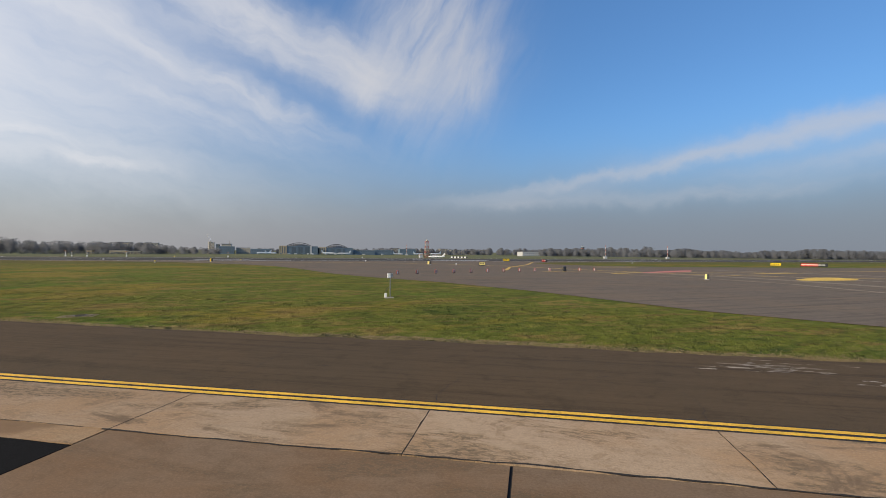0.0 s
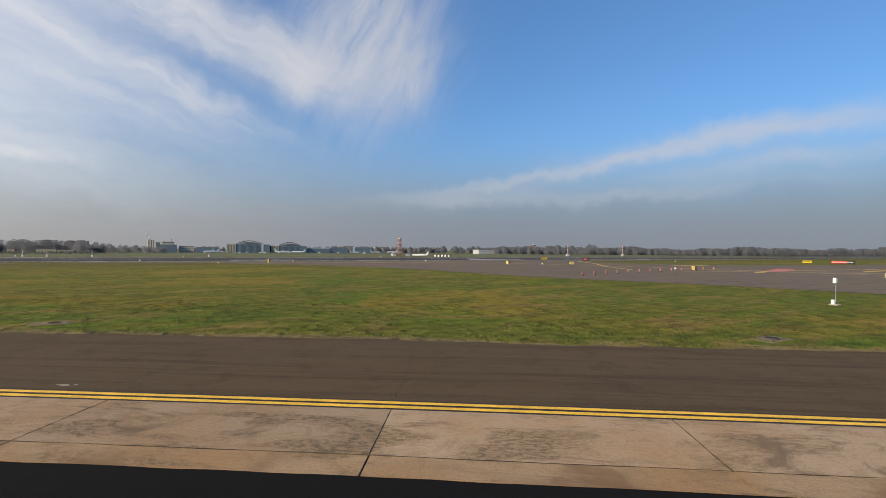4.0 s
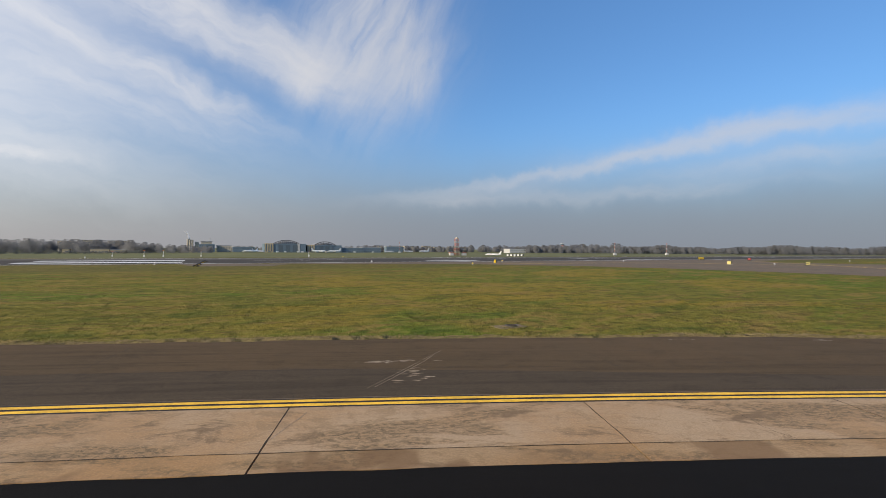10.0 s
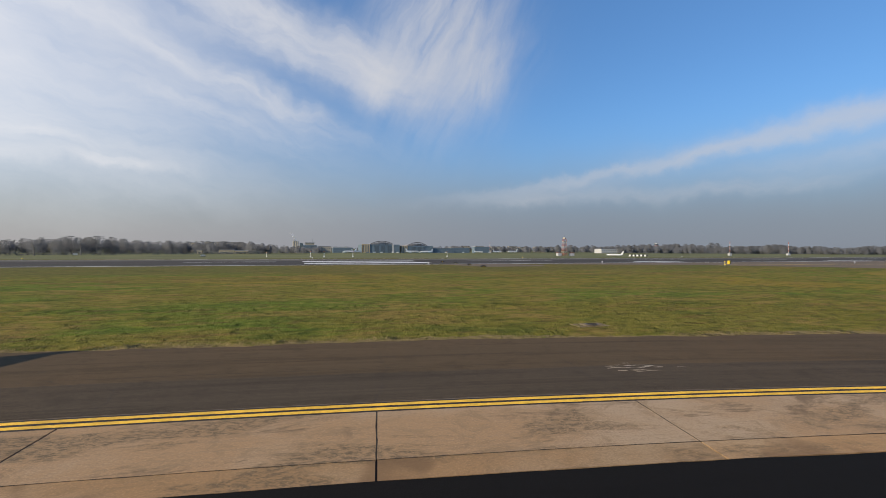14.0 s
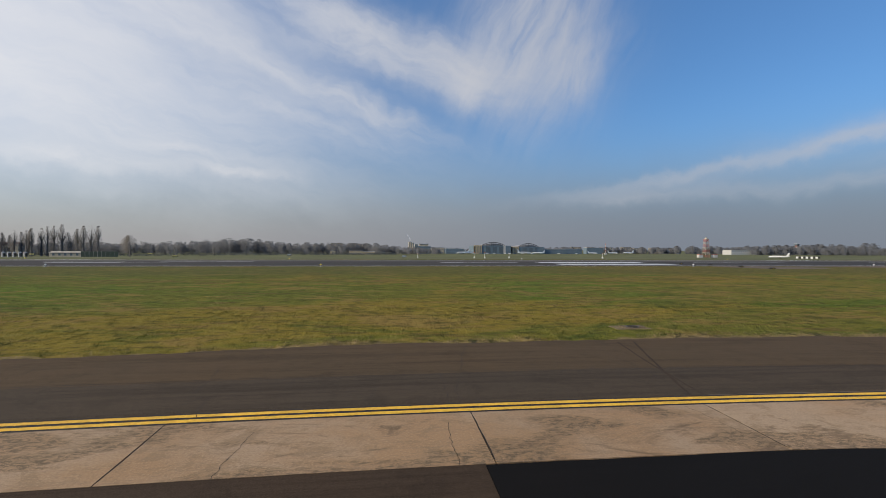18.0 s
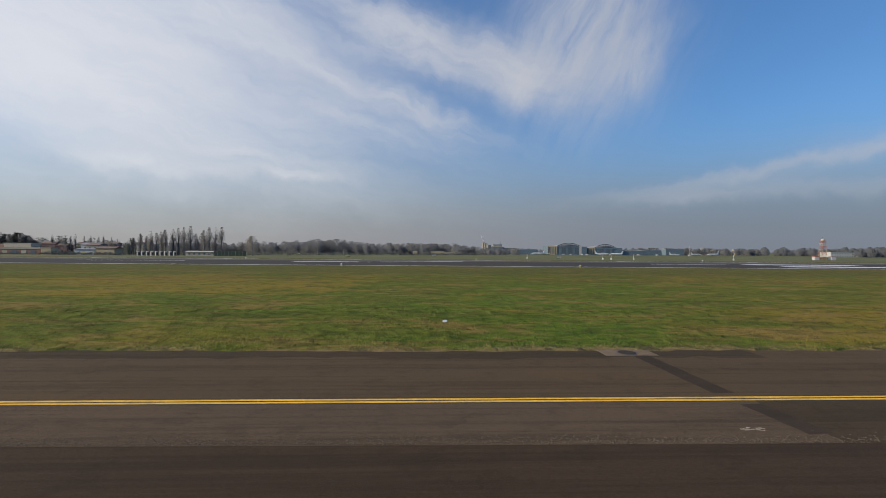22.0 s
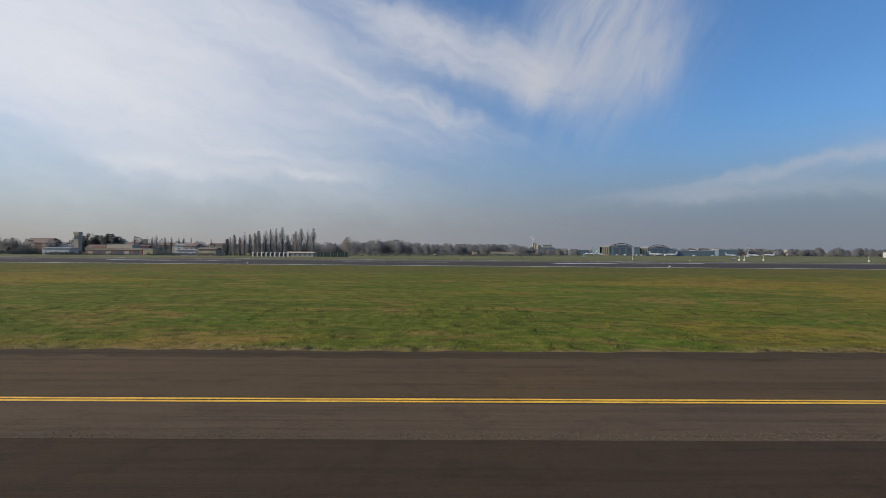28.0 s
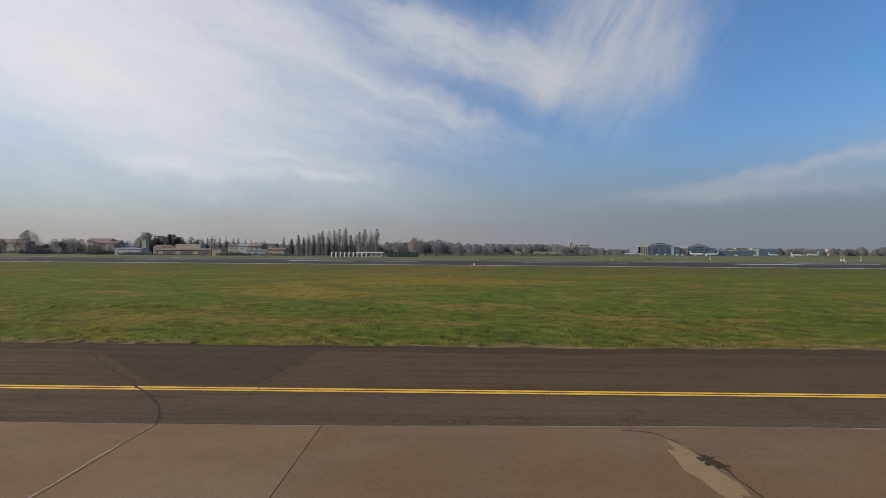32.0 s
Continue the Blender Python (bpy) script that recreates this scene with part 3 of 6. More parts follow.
class Geo:
    """Collects the faces of one mesh."""

    def __init__(self):
        self.v, self.f = [], []

    def box(self, x0, y0, z0, x1, y1, z1, turn=0.0, at=(0, 0, 0)):
        b, c, s = len(self.v), math.cos(turn), math.sin(turn)
        for z in (z0, z1):
            for x, y in ((x0, y0), (x1, y0), (x1, y1), (x0, y1)):
                self.v.append((at[0] + x * c - y * s, at[1] + x * s + y * c, at[2] + z))
        for q in ((3, 2, 1, 0), (4, 5, 6, 7), (0, 1, 5, 4), (1, 2, 6, 5), (2, 3, 7, 6), (3, 0, 4, 7)):
            self.f.append(tuple(b + i for i in q))
        return self

    def tube(self, p, q, r0, r1=None, n=8, caps=True):
        p, q = Vector(p), Vector(q)
        r1 = r0 if r1 is None else r1
        d = (q - p).normalized()
        u = d.orthogonal().normalized()
        w = d.cross(u)
        b = len(self.v)
        for c, r in ((p, r0), (q, r1)):
            for i in range(n):
                a = 2 * math.pi * i / n
                self.v.append(tuple(c + r * (math.cos(a) * u + math.sin(a) * w)))
        for i in range(n):
            j = (i + 1) % n
            self.f.append((b + i, b + j, b + n + j, b + n + i))
        if caps:
            self.f.append(tuple(b + i for i in range(n - 1, -1, -1)))
            self.f.append(tuple(b + n + i for i in range(n)))
        return self

    def quad(self, *pts):
        b = len(self.v)
        self.v += [tuple(p) for p in pts]
        self.f.append(tuple(range(b, b + len(pts))))
        return self

    def gable(self, x0, y0, x1, y1, z, rise, over=0.4):
        """A pitched roof with thickness, its ridge along x."""
        x0, x1, y0, y1 = x0 - over, x1 + over, y0 - over, y1 + over
        m, b = (y0 + y1) / 2, len(self.v)
        self.v += [(x0, y0, z), (x1, y0, z), (x1, y1, z), (x0, y1, z), (x0, m, z + rise), (x1, m, z + rise)]
        for q in ((0, 1, 5, 4), (2, 3, 4, 5), (1, 2, 5), (3, 0, 4), (3, 2, 1, 0)):
            self.f.append(tuple(b + i for i in q))
        return self

    def make(self, name, mat, parent=None, label="", smooth_faces=False):
        return link_mesh(name, self.v, self.f, mat, parent, label, smooth_faces)


def holder(name, x, y, z=0.0, turn=0.0):
    e = new(name)
    e.matrix_basis = pose(x, y, z, 0, 0, turn)
    return e


PALE = plain("pale_render", (0.40, 0.36, 0.29), 0.85, scale=0.3)
CREAM = plain("cream_render", (0.43, 0.35, 0.23), 0.85, scale=0.3)
WHITE = plain("white_cladding", (0.47, 0.47, 0.46), 0.6, scale=0.3, vary=0.08)
STEEL_BLUE = plain("blue_grey_cladding", (0.135, 0.185, 0.225), 0.6, scale=0.1)
# dark glass, its colour lifted to imitate haze in front of far windows
GLASS_HAZED = plain("hazed_glazing", (0.10, 0.13, 0.155), 0.35, scale=0.2)
# clay red with the village's haze greyed into it
ROOF_RED_HAZED = plain("hazed_clay_roof", (0.185, 0.132, 0.112), 0.9, scale=0.4)
ROOF_GREY = plain("grey_roof", (0.24, 0.24, 0.25), 0.8, scale=0.2)
BRICK_RED = plain("red_render", (0.25, 0.15, 0.125), 0.9, scale=0.3)
STONE = plain("tower_stone", (0.41, 0.36, 0.28), 0.9, scale=0.4)
RED = plain("red_paint", (0.36, 0.125, 0.095), 0.5)
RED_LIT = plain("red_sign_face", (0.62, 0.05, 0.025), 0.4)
SIGN_YELLOW = plain("yellow_sign_face", (0.85, 0.60, 0.03), 0.4)
SIGN_CREAM = plain("cream_sign_face", (0.85, 0.70, 0.25), 0.4)
WHITE_SIGN = plain("white_enamel", (0.8, 0.79, 0.75), 0.35)
DARK_METAL = plain("dark_metal", (0.035, 0.035, 0.035), 0.5)
GREY_METAL = plain("galvanised_steel", (0.32, 0.32, 0.32), 0.45, 0.6)
ORANGE = plain("orange_plastic", (0.72, 0.20, 0.02), 0.5)
GREEN_NET = plain("green_mesh_screen", (0.035, 0.055, 0.048), 0.9)
PINK_PAINT = plain("worn_red_paint", (0.46, 0.15, 0.11), 0.8, vary=0.35, scale=0.4)
YELLOW_WORN = plain("worn_yellow_paint", (0.50, 0.32, 0.06), 0.8, vary=0.35, scale=0.4)
POLISHED = asphalt_material("asphalt_polished", (0.25, 0.205, 0.145), 0.4, 0.7, 0.2)
YELLOW_BOLD = plain("bold_yellow_paint", (0.66, 0.42, 0.06), 0.8, vary=0.3, scale=0.5)
# twigs of far trees: blue-grey haze is put into the base colour
TWIG_HAZED = plain("hazed_twigs", (0.108, 0.114, 0.126), 0.95, vary=0.12, scale=0.15)
TWIG_GREY = plain("grey_twigs", (0.125, 0.118, 0.113), 0.95, vary=0.12, scale=0.15)
BARK = plain("bark", (0.165, 0.155, 0.148), 0.95)
CONIFER = plain("conifer_needles", (0.04, 0.055, 0.05), 0.95, vary=0.3, scale=0.4)
# evergreen leaves lightened to blue-grey, imitating haze over the far shrubs
LEAVES_HAZED = plain("hazed_leaves", (0.088, 0.098, 0.098), 0.95, vary=0.3, scale=0.3)
TYRE = plain("tyre_rubber", (0.02, 0.02, 0.02), 0.9)

# ---- runway paint, crossing paint ----


def paint(name, pts, mat, label, z, group="runway paint"):
    ob = polygon(name, pts, z, mat)
    tagged(ob, label, "road marking", group, "structure")


def curve_band(pts, width):
    """The outline of a painted band along a bent line."""
    left, right = [], []
    for i, p in enumerate(pts):
        a, b = pts[max(i - 1, 0)], pts[min(i + 1, len(pts) - 1)]
        d = Vector((b[0] - a[0], b[1] - a[1])).normalized() * (width / 2)
        left.append((p[0] - d.y, p[1] + d.x))
        right.append((p[0] + d.y, p[1] - d.x))
    return left + right[::-1]


RZ = -0.012
for x0, x1, y0, y1 in ((-124, -92, 176.5, 182.5), (-124, -92, 192, 198), (-254, -236, 192.0, 196.0), (-26, -8, 176, 179), (-153, -131, 192.0, 193.2),
                       (-384, -365, 192.5, 195.5), (60, 85, 176, 179), (-231, -206, 203.0, 205.0)):
    paint("runway_bar", [(x0, y0), (x1, y0), (x1, y1), (x0, y1)], WHITE_PAINT, "broad white touchdown bar on the runway", RZ)
for y in (167.2, 220.4):
    paint("runway_edge_line", [(-1600, y), (1600, y), (1600, y + 0.9), (-1600, y + 0.9)], WHITE_PAINT, "white runway edge line", RZ)
for i in range(-9, 8):
    if i in (-2, -3):
        continue
    paint("runway_centre_line", [(i * 60 - 15, 193.7), (i * 60 + 15, 193.7), (i * 60 + 15, 194.5), (i * 60 - 15, 194.5)], WHITE_PAINT, "white runway centre line dash", RZ)
AZ = -0.024
for pts, w, mat in (
        ([(-26, 148), (20, 146), (46, 132), (60, 110), (66, 88), (74, 66), (92, 50), (130, 34)], 0.9, YELLOW_WORN),
        ([(46, 87), (56, 104), (72, 123), (90, 150)], 0.8, YELLOW_WORN),
        ([(51, 81), (62, 76), (76, 74), (110, 71), (160, 70)], 0.8, YELLOW_WORN),
        ([(66, 78), (70, 69), (73, 60), (74, 50), (73, 38), (70, 26)], 2.6, POLISHED),
        ([(80, 73), (84, 62), (86, 50), (86, 36)], 1.6, POLISHED),
        ([(60, 67), (65, 54), (65, 42), (61, 30)], 1.0, POLISHED),
        ([(98, 84), (104, 70), (108, 52), (110, 36)], 2.2, POLISHED),
        ([(81, 104), (87, 103), (94, 102)], 2.2, YELLOW_WORN)):
    paint("taxi_line", curve_band(pts, w), mat, "worn painted guide line on the taxiway crossing", AZ, "crossing paint")
for cx, cy, u, v, mat in ((80, 76.5, (9.5, 2.5), (4.2, 3.6), PINK_PAINT), (84.5, 49.3, (5.6, -1.0), (5.6, 3.2), YELLOW_BOLD), (97, 66, (9, 0.5), (1.2, 1.0), YELLOW_WORN), (64, 72, (5, 1.5), (1.2, 1.2), YELLOW_WORN)):
    ring = []
    for k in range(24):
        a = k * math.pi / 12
        w = 1 + 0.12 * math.sin(3 * a + cx)
        ring.append((cx + w * (u[0] * math.cos(a) + v[0] * math.sin(a)), cy + w * (u[1] * math.cos(a) + v[1] * math.sin(a))))
    paint("painted_patch", ring, mat, "large worn painted patch on the taxiway crossing", AZ + 0.004, "crossing paint")
# tyre-darkened touchdown zone and a lighter taxi turn-off
paint("exit_paving", [(-91, 159), (-88, 151), (-74, 151), (-70, 157), (-78, 165.8), (-92, 165.8)], ASPHALT_APRON, "grey paved turn-off beside the runway", -0.032)

# ---- airfield signs, markers, barriers ----


def weather_post():
    e = holder("instrument_post", 9.4, 37.6)
    tagged(e, "slim grey instrument post with white box in grass", "instrument post")
    Geo().tube((0, 0, 0.1), (0, 0, 1.95), 0.04, 0.035, 8).make("pole", GREY_METAL, e)
    Geo().box(-0.22, -0.1, 1.62, 0.0, 0.1, 2.0).make("head_box", WHITE_SIGN, e, "white sensor box")
    Geo().box(0.04, -0.08, 1.68, 0.22, 0.08, 1.98).make("head_unit", GREY_METAL, e)
    Geo().tube((0, 0, 1.95), (0, 0, 2.2), 0.015, 0.01, 6).make("spike", DARK_METAL, e)
    Geo().box(-0.46, -0.1, 0.02, -0.28, 0.1, 0.36).make("cabinet", WHITE_SIGN, e, "small white ground cabinet")
    Geo().box(-0.45, -0.25, -0.07, 0.25, 0.25, 0.03).make("plinth", PALE, e, "pale concrete plinth")
    Geo().tube((-0.42, 0, 0.5), (-0.05, 0, 0.9), 0.02, 0.02, 6).make("conduit", DARK_METAL, e)


def barrier_at(m):
    e = new("barrier_marker")
    tagged(e, "low red and white barrier marker on asphalt", "barrier", "barrier row")
    for i, mat in enumerate((RED, WHITE_SIGN, RED)):
        Geo().box(-0.21 + i * 0.14, -0.07, 0.06, -0.07 + i * 0.14, 0.07, 0.6).make("panel", mat, e)
    Geo().box(-0.27, -0.16, 0.0, 0.27, 0.16, 0.07).make("foot", DARK_METAL, e)
    Geo().tube((0, 0, 0.6), (0, 0, 0.7), 0.05, 0.04, 8).make("lamp", RED_LIT, e)
    e.matrix_basis = m
    return e


def sign_board(x, y, w, h, face, label, turn=0.0, bars=3, side=None):
    """A lit airfield sign: cabinet, face, unreadable writing as bars, two legs."""
    e = holder("airfield_sign", x, y, -0.03, turn)
    tagged(e, label, "sign", "airfield signs")
    Geo().box(-w / 2, -0.12, 0.12, w / 2, 0.12, 0.25 + h).make("cabinet", DARK_METAL, e)
    Geo().box(-w / 2 + 0.05, -0.135, 0.3, w / 2 - 0.05, -0.122, 0.2 + h).make("face", face, e)
    if side:
        Geo().box(w / 2 - 0.35 * w, -0.15, 0.3, w / 2 - 0.05, -0.137, 0.2 + h).make("side_panel", side, e)
    for i in range(bars):
        cx = -w / 2 + w * (i + 0.8) / (bars + 0.8)
        Geo().box(cx - w * 0.09, -0.152, 0.25 + h * 0.4, cx + w * 0.05, -0.139, 0.25 + h * 0.66).make("lettering_bar", WHITE_SIGN if face is RED_LIT else DARK_METAL, e)
    for sx in (-w * 0.35, w * 0.35):
        Geo().tube((sx, 0, 0), (sx, 0, 0.26), 0.05, 0.05, 8).make("leg", GREY_METAL, e)


def marker_box(x, y, turn, w=0.52, h=0.8, face=None):
    e = holder("edge_marker", x, y, -0.03, turn)
    tagged(e, "yellow and black upright taxiway marker board", "marker", "edge markers")
    Geo().box(-w / 2, -w / 2, 0.08, w * 0.08, w / 2, h).make("yellow_half", face or SIGN_CREAM, e)
    Geo().box(w * 0.08, -w / 2, 0.08, w / 2, w / 2, h).make("black_half", DARK_METAL, e)
    Geo().box(-w / 2 - 0.08, -w / 2 - 0.08, 0, w / 2 + 0.08, w / 2 + 0.08, 0.08).make("foot", GREY_METAL, e)


def edge_light(x, y, body, h=0.55):
    e = holder("edge_light", x, y, -0.05)
    tagged(e, "small upright runway edge light in grass", "light", "edge lights")
    Geo().tube((0, 0, 0), (0, 0, h * 0.6), 0.05, 0.05, 8).make("stem", GREY_METAL, e)
    Geo().tube((0, 0, h * 0.6), (0, 0, h), 0.2, 0.16, 10).make("lamp_head", body, e)
    Geo().tube((0, 0, -0.02), (0, 0, 0.04), 0.22, 0.2, 10).make("base_plate", GREY_METAL, e)


weather_post()
first = None
for i in range(13):
    x, y = 19.3 + 3.75 * i, 74.2 + 7.6 * (1 - ((12 - i) / 12) ** 2)
    m = pose(x, y, -0.03, 0, 0, 20 - 3 * i)
    first = barrier_at(m) if first is None else (copy_thing(first, m), first)[1]
marker_box(62.3, 52.6, -60)
marker_box(-17.5, 152.3, -15, 0.6, 0.95, SIGN_YELLOW)
marker_box(41.8, 125.8, -30, 0.9, 0.9, SIGN_CREAM)
e = holder("airfield_sign", 56.1, 80.7, -0.03, -44)
tagged(e, "long cream sign board with black back", "sign", "airfield signs")
Geo().box(-0.14, -1.6, 0.12, 0.14, 1.6, 1.0).make("cabinet", DARK_METAL, e)
Geo().box(-0.16, -1.55, 0.16, -0.142, 1.55, 0.96).make("face", SIGN_CREAM, e)
for k in range(4):
    Geo().box(-0.175, -1.3 + 0.75 * k, 0.45, -0.162, -1.0 + 0.75 * k, 0.68).make("lettering_bar", YELLOW_WORN, e)
    Geo().tube((0, -1.3 + 0.86 * k, 0), (0, -1.3 + 0.86 * k, 0.13), 0.06, 0.06, 8).make("leg", GREY_METAL, e)
sign_board(52.0, 112.0, 1.7, 0.8, SIGN_CREAM, "cream lit taxiway sign with dark lettering", -8)
sign_board(86.5, 164.4, 2.7, 0.8, SIGN_YELLOW, "yellow taxiway direction sign with dark lettering", -10, 4)
sign_board(95.8, 151.3, 2.2, 0.8, RED_LIT, "red and black mandatory runway sign", -10, 3, DARK_METAL)
sign_board(153.8, 105.1, 3.0, 0.9, SIGN_YELLOW, "yellow-green taxiway direction sign", -40, 4)
sign_board(159.8, 97.3, 7.0, 0.95, RED_LIT, "long red mandatory runway sign with white lettering", -42, 6, DARK_METAL)
for x, y, b in ((-10, 160, SIGN_YELLOW), (54.5, 83.8, WHITE_SIGN), (117.4, 129.4, WHITE_SIGN), (46.6, 117.0, WHITE_SIGN), (-96.5, 164.5, WHITE_SIGN), (-182, 164.8, SIGN_YELLOW), (-30, 143, SIGN_YELLOW), (-48, 164.5, WHITE_SIGN),
                (-235, 164.5, WHITE_SIGN), (-330, 164.5, WHITE_SIGN), (28, 150, WHITE_SIGN), (-280, 224, SIGN_YELLOW), (-200, 224, SIGN_YELLOW), (-120, 224, WHITE_SIGN), (-40, 224, SIGN_YELLOW), (40, 224, WHITE_SIGN)):
    edge_light(x, y, b)
for x, y, c in ((-330, 300, "yellow"), (-293, 330, "yellow"), (-252, 262, "yellow"), (-215, 300, "white"), (-160, 265, "white"), (-385, 290, "yellow"), (-440, 300, "yellow")):
    sign_board(x, y, 1.9, 0.6, SIGN_CREAM if c == "yellow" else WHITE_SIGN, ("pale " if c == "yellow" else "") + c + " taxiway sign in the far grass", 10, 2)
for x, y in ((-143, 420), (-116, 332), (-108, 340), (-30, 345), (-90, 350)):
    e = holder("approach_mast", x, y, fall(y) - 0.06)
    tagged(e, "thin white instrument mast with lamp bar", "mast", "approach masts")
    Geo().tube((0, 0, 0), (0, 0, 3.4), 0.1, 0.07, 6).make("pole", WHITE_SIGN, e)
    Geo().box(-0.45, -0.1, 3.25, 0.45, 0.1, 3.42).make("crossbar", ORANGE, e)
    Geo().box(-0.35, -0.25, 0, 0.35, 0.25, 0.9).make("cabinet", WHITE_SIGN, e)
for i, (x, y) in enumerate(((-87, 183), (-87.4, 171), (-88, 160), (-88.4, 151))):
    e = holder("sandbag_marker", x, y, -0.02)
    tagged(e, "black low marker block on the paved turn-off", "marker", "turn-off blocks")
    Geo().box(-0.55, -0.3, 0, 0.55, 0.3, 0.2).box(-0.4, -0.2, 0.2, 0.4, 0.2, 0.3).make("block", DARK_METAL, e)
    Geo().box(-0.2, -0.315, 0.08, 0.2, -0.301, 0.13).make("stripe", SIGN_YELLOW, e)

# ---- towers and masts ----


def lattice_tower(x, y, w, h, label):
    z0 = fall(y) - 0.06
    e = holder("lattice_tower", x, y, z0)
    e.scale.z = 1 + deeper(y) / h
    tagged(e, label, "tower")
    n = 7
    for lvl in range(n):
        mat = RED if lvl % 2 == 0 else PALE
        a, b = h * lvl / n, h * (lvl + 1) / n
        g = Geo()
        wa, wb = w * (1 - 0.25 * lvl / n), w * (1 - 0.25 * (lvl + 1) / n)
        for sx, sy in ((-1, -1), (1, -1), (1, 1), (-1, 1)):
            g.tube((sx * wa / 2, sy * wa / 2, a), (sx * wb / 2, sy * wb / 2, b), 0.17, 0.15, 6)
        for (p, q) in (((-1, -1), (1, -1)), ((1, -1), (1, 1)), ((1, 1), (-1, 1)), ((-1, 1), (-1, -1))):
            g.tube((p[0] * wa / 2, p[1] * wa / 2, a), (q[0] * wb / 2, q[1] * wb / 2, b), 0.09, 0.09, 5)
            g.tube((q[0] * wa / 2, q[1] * wa / 2, a), (p[0] * wb / 2, p[1] * wb / 2, b), 0.09, 0.09, 5)
        g.box(-wb / 2 - 0.15, -wb / 2 - 0.15, b - 0.3, wb / 2 + 0.15, wb / 2 + 0.15, b)
        g.make("lattice_stage", mat, e)
    g = Geo()
    r = w * 0.36
    for k in range(4):
        t0, t1 = k / 4 * math.pi / 2, (k + 1) / 4 * math.pi / 2
        g.tube((0, 0, h + r * math.sin(t0)), (0, 0, h + r * math.sin(t1)), r * math.cos(t0), max(r * math.cos(t1), 0.02), 12, False)
    g.make("radar_dome", PALE, e)
    Geo().tube((0, 0, h + r), (0, 0, h + r + 1.6), 0.08, 0.05, 6).make("aerial", DARK_METAL, e)
    for sx in (-9, 7.5):
        Geo().box(sx, -2, 0, sx + 4.2, 2, 2.6).make("hut", WHITE, e)
        Geo().box(sx - 0.1, -2.1, 2.6, sx + 4.3, 2.1, 3.1).make("hut_roof", RED, e)


def striped_mast(x, y, h, r, label):
    e = holder("striped_mast", x, y, fall(y) - 0.06)
    e.scale.z = 1 + deeper(y) / h
    tagged(e, label, "mast", "striped masts")
    for i in range(7):
        Geo().tube((0, 0, h * i / 7), (0, 0, h * (i + 1) / 7), r, r * 0.95, 8).make("mast_section", RED if i % 2 == 0 else WHITE, e)
    Geo().box(-2.2, -1.4, 0, 2.2, 1.4, 2.4).make("hut", WHITE, e)


lattice_tower(164.1, 508, 4.6, 16.5, "red and white lattice radar tower with dome")
striped_mast(425, 521, 15.5, 0.34, "tall red and white banded antenna mast")
striped_mast(539, 525, 16.2, 0.34, "tall red and white banded antenna mast with hut")
striped_mast(245, 890, 19, 0.34, "tall thin banded antenna mast beside the terminal")


def control_tower(x, y):
    e = holder("control_tower", x, y, fall(y) - 0.06)
    tagged(e, "red and white banded control tower with low annexe", "tower")
    for i in range(5):
        Geo().tube((0, 0, i * 4), (0, 0, i * 4 + 4), 3.2, 3.2, 12).make("shaft_band", WHITE if i % 2 else RED, e)
    Geo().tube((0, 0, 20), (0, 0, 23), 4.2, 5.0, 12).make("cab", GLASS_HAZED, e)
    Geo().tube((0, 0, 23), (0, 0, 23.8), 5.2, 4.6, 12).make("cab_roof", WHITE, e)
    Geo().tube((0, 0, 23.8), (0, 0, 28), 0.2, 0.1, 6).make("aerial", DARK_METAL, e)
    Geo().box(-52, -9, 0, 28, 9, 5.5).make("annexe", WHITE, e)
    Geo().box(-50, -9.1, 2.0, 26, -9.0, 3.6).make("window_band", GLASS_HAZED, e)


control_tower(708, 952)

# ---- buildings ----


def windows_row(e, x0, x1, y, z, w, h, step, mat=None):
    n = max(1, int((x1 - x0) / step))
    for i in range(n):
        cx = x0 + (i + 0.5) * (x1 - x0) / n
        Geo().box(cx - w / 2, y - 0.12, z, cx + w / 2, y + 0.05, z + h).make("window", mat or GLASS_HAZED, e)


def block(name, x0, x1, y, depth, h, wall, label, rise=0.0, storeys=0, step=5.0, cat="building", roof_mat=None, group=""):
    """A building on a plain plan, with storeys of windows, and a flat or pitched roof."""
    z0 = fall(y) - 0.06
    e = holder(name, (x0 + x1) / 2, y, z0)
    tagged(e, label, cat, group)
    w, h = (x1 - x0) / 2, h + deeper(y)
    Geo().box(-w, 0, 0, w, depth, h).make("wall", wall, e)
    rm = roof_mat or ROOF_GREY
    if rise:
        Geo().gable(-w, 0, w, depth, h, rise, 0.6).make("roof", rm, e)
    else:
        Geo().box(-w - 0.3, -0.3, h, w + 0.3, depth + 0.3, h + 0.5).make("roof", rm, e)
    for k in range(storeys):
        windows_row(e, -w + 1, w - 1, 0, 1.0 + k * (h / storeys), 1.6, min(1.6, h / storeys * 0.5), step)
    return e


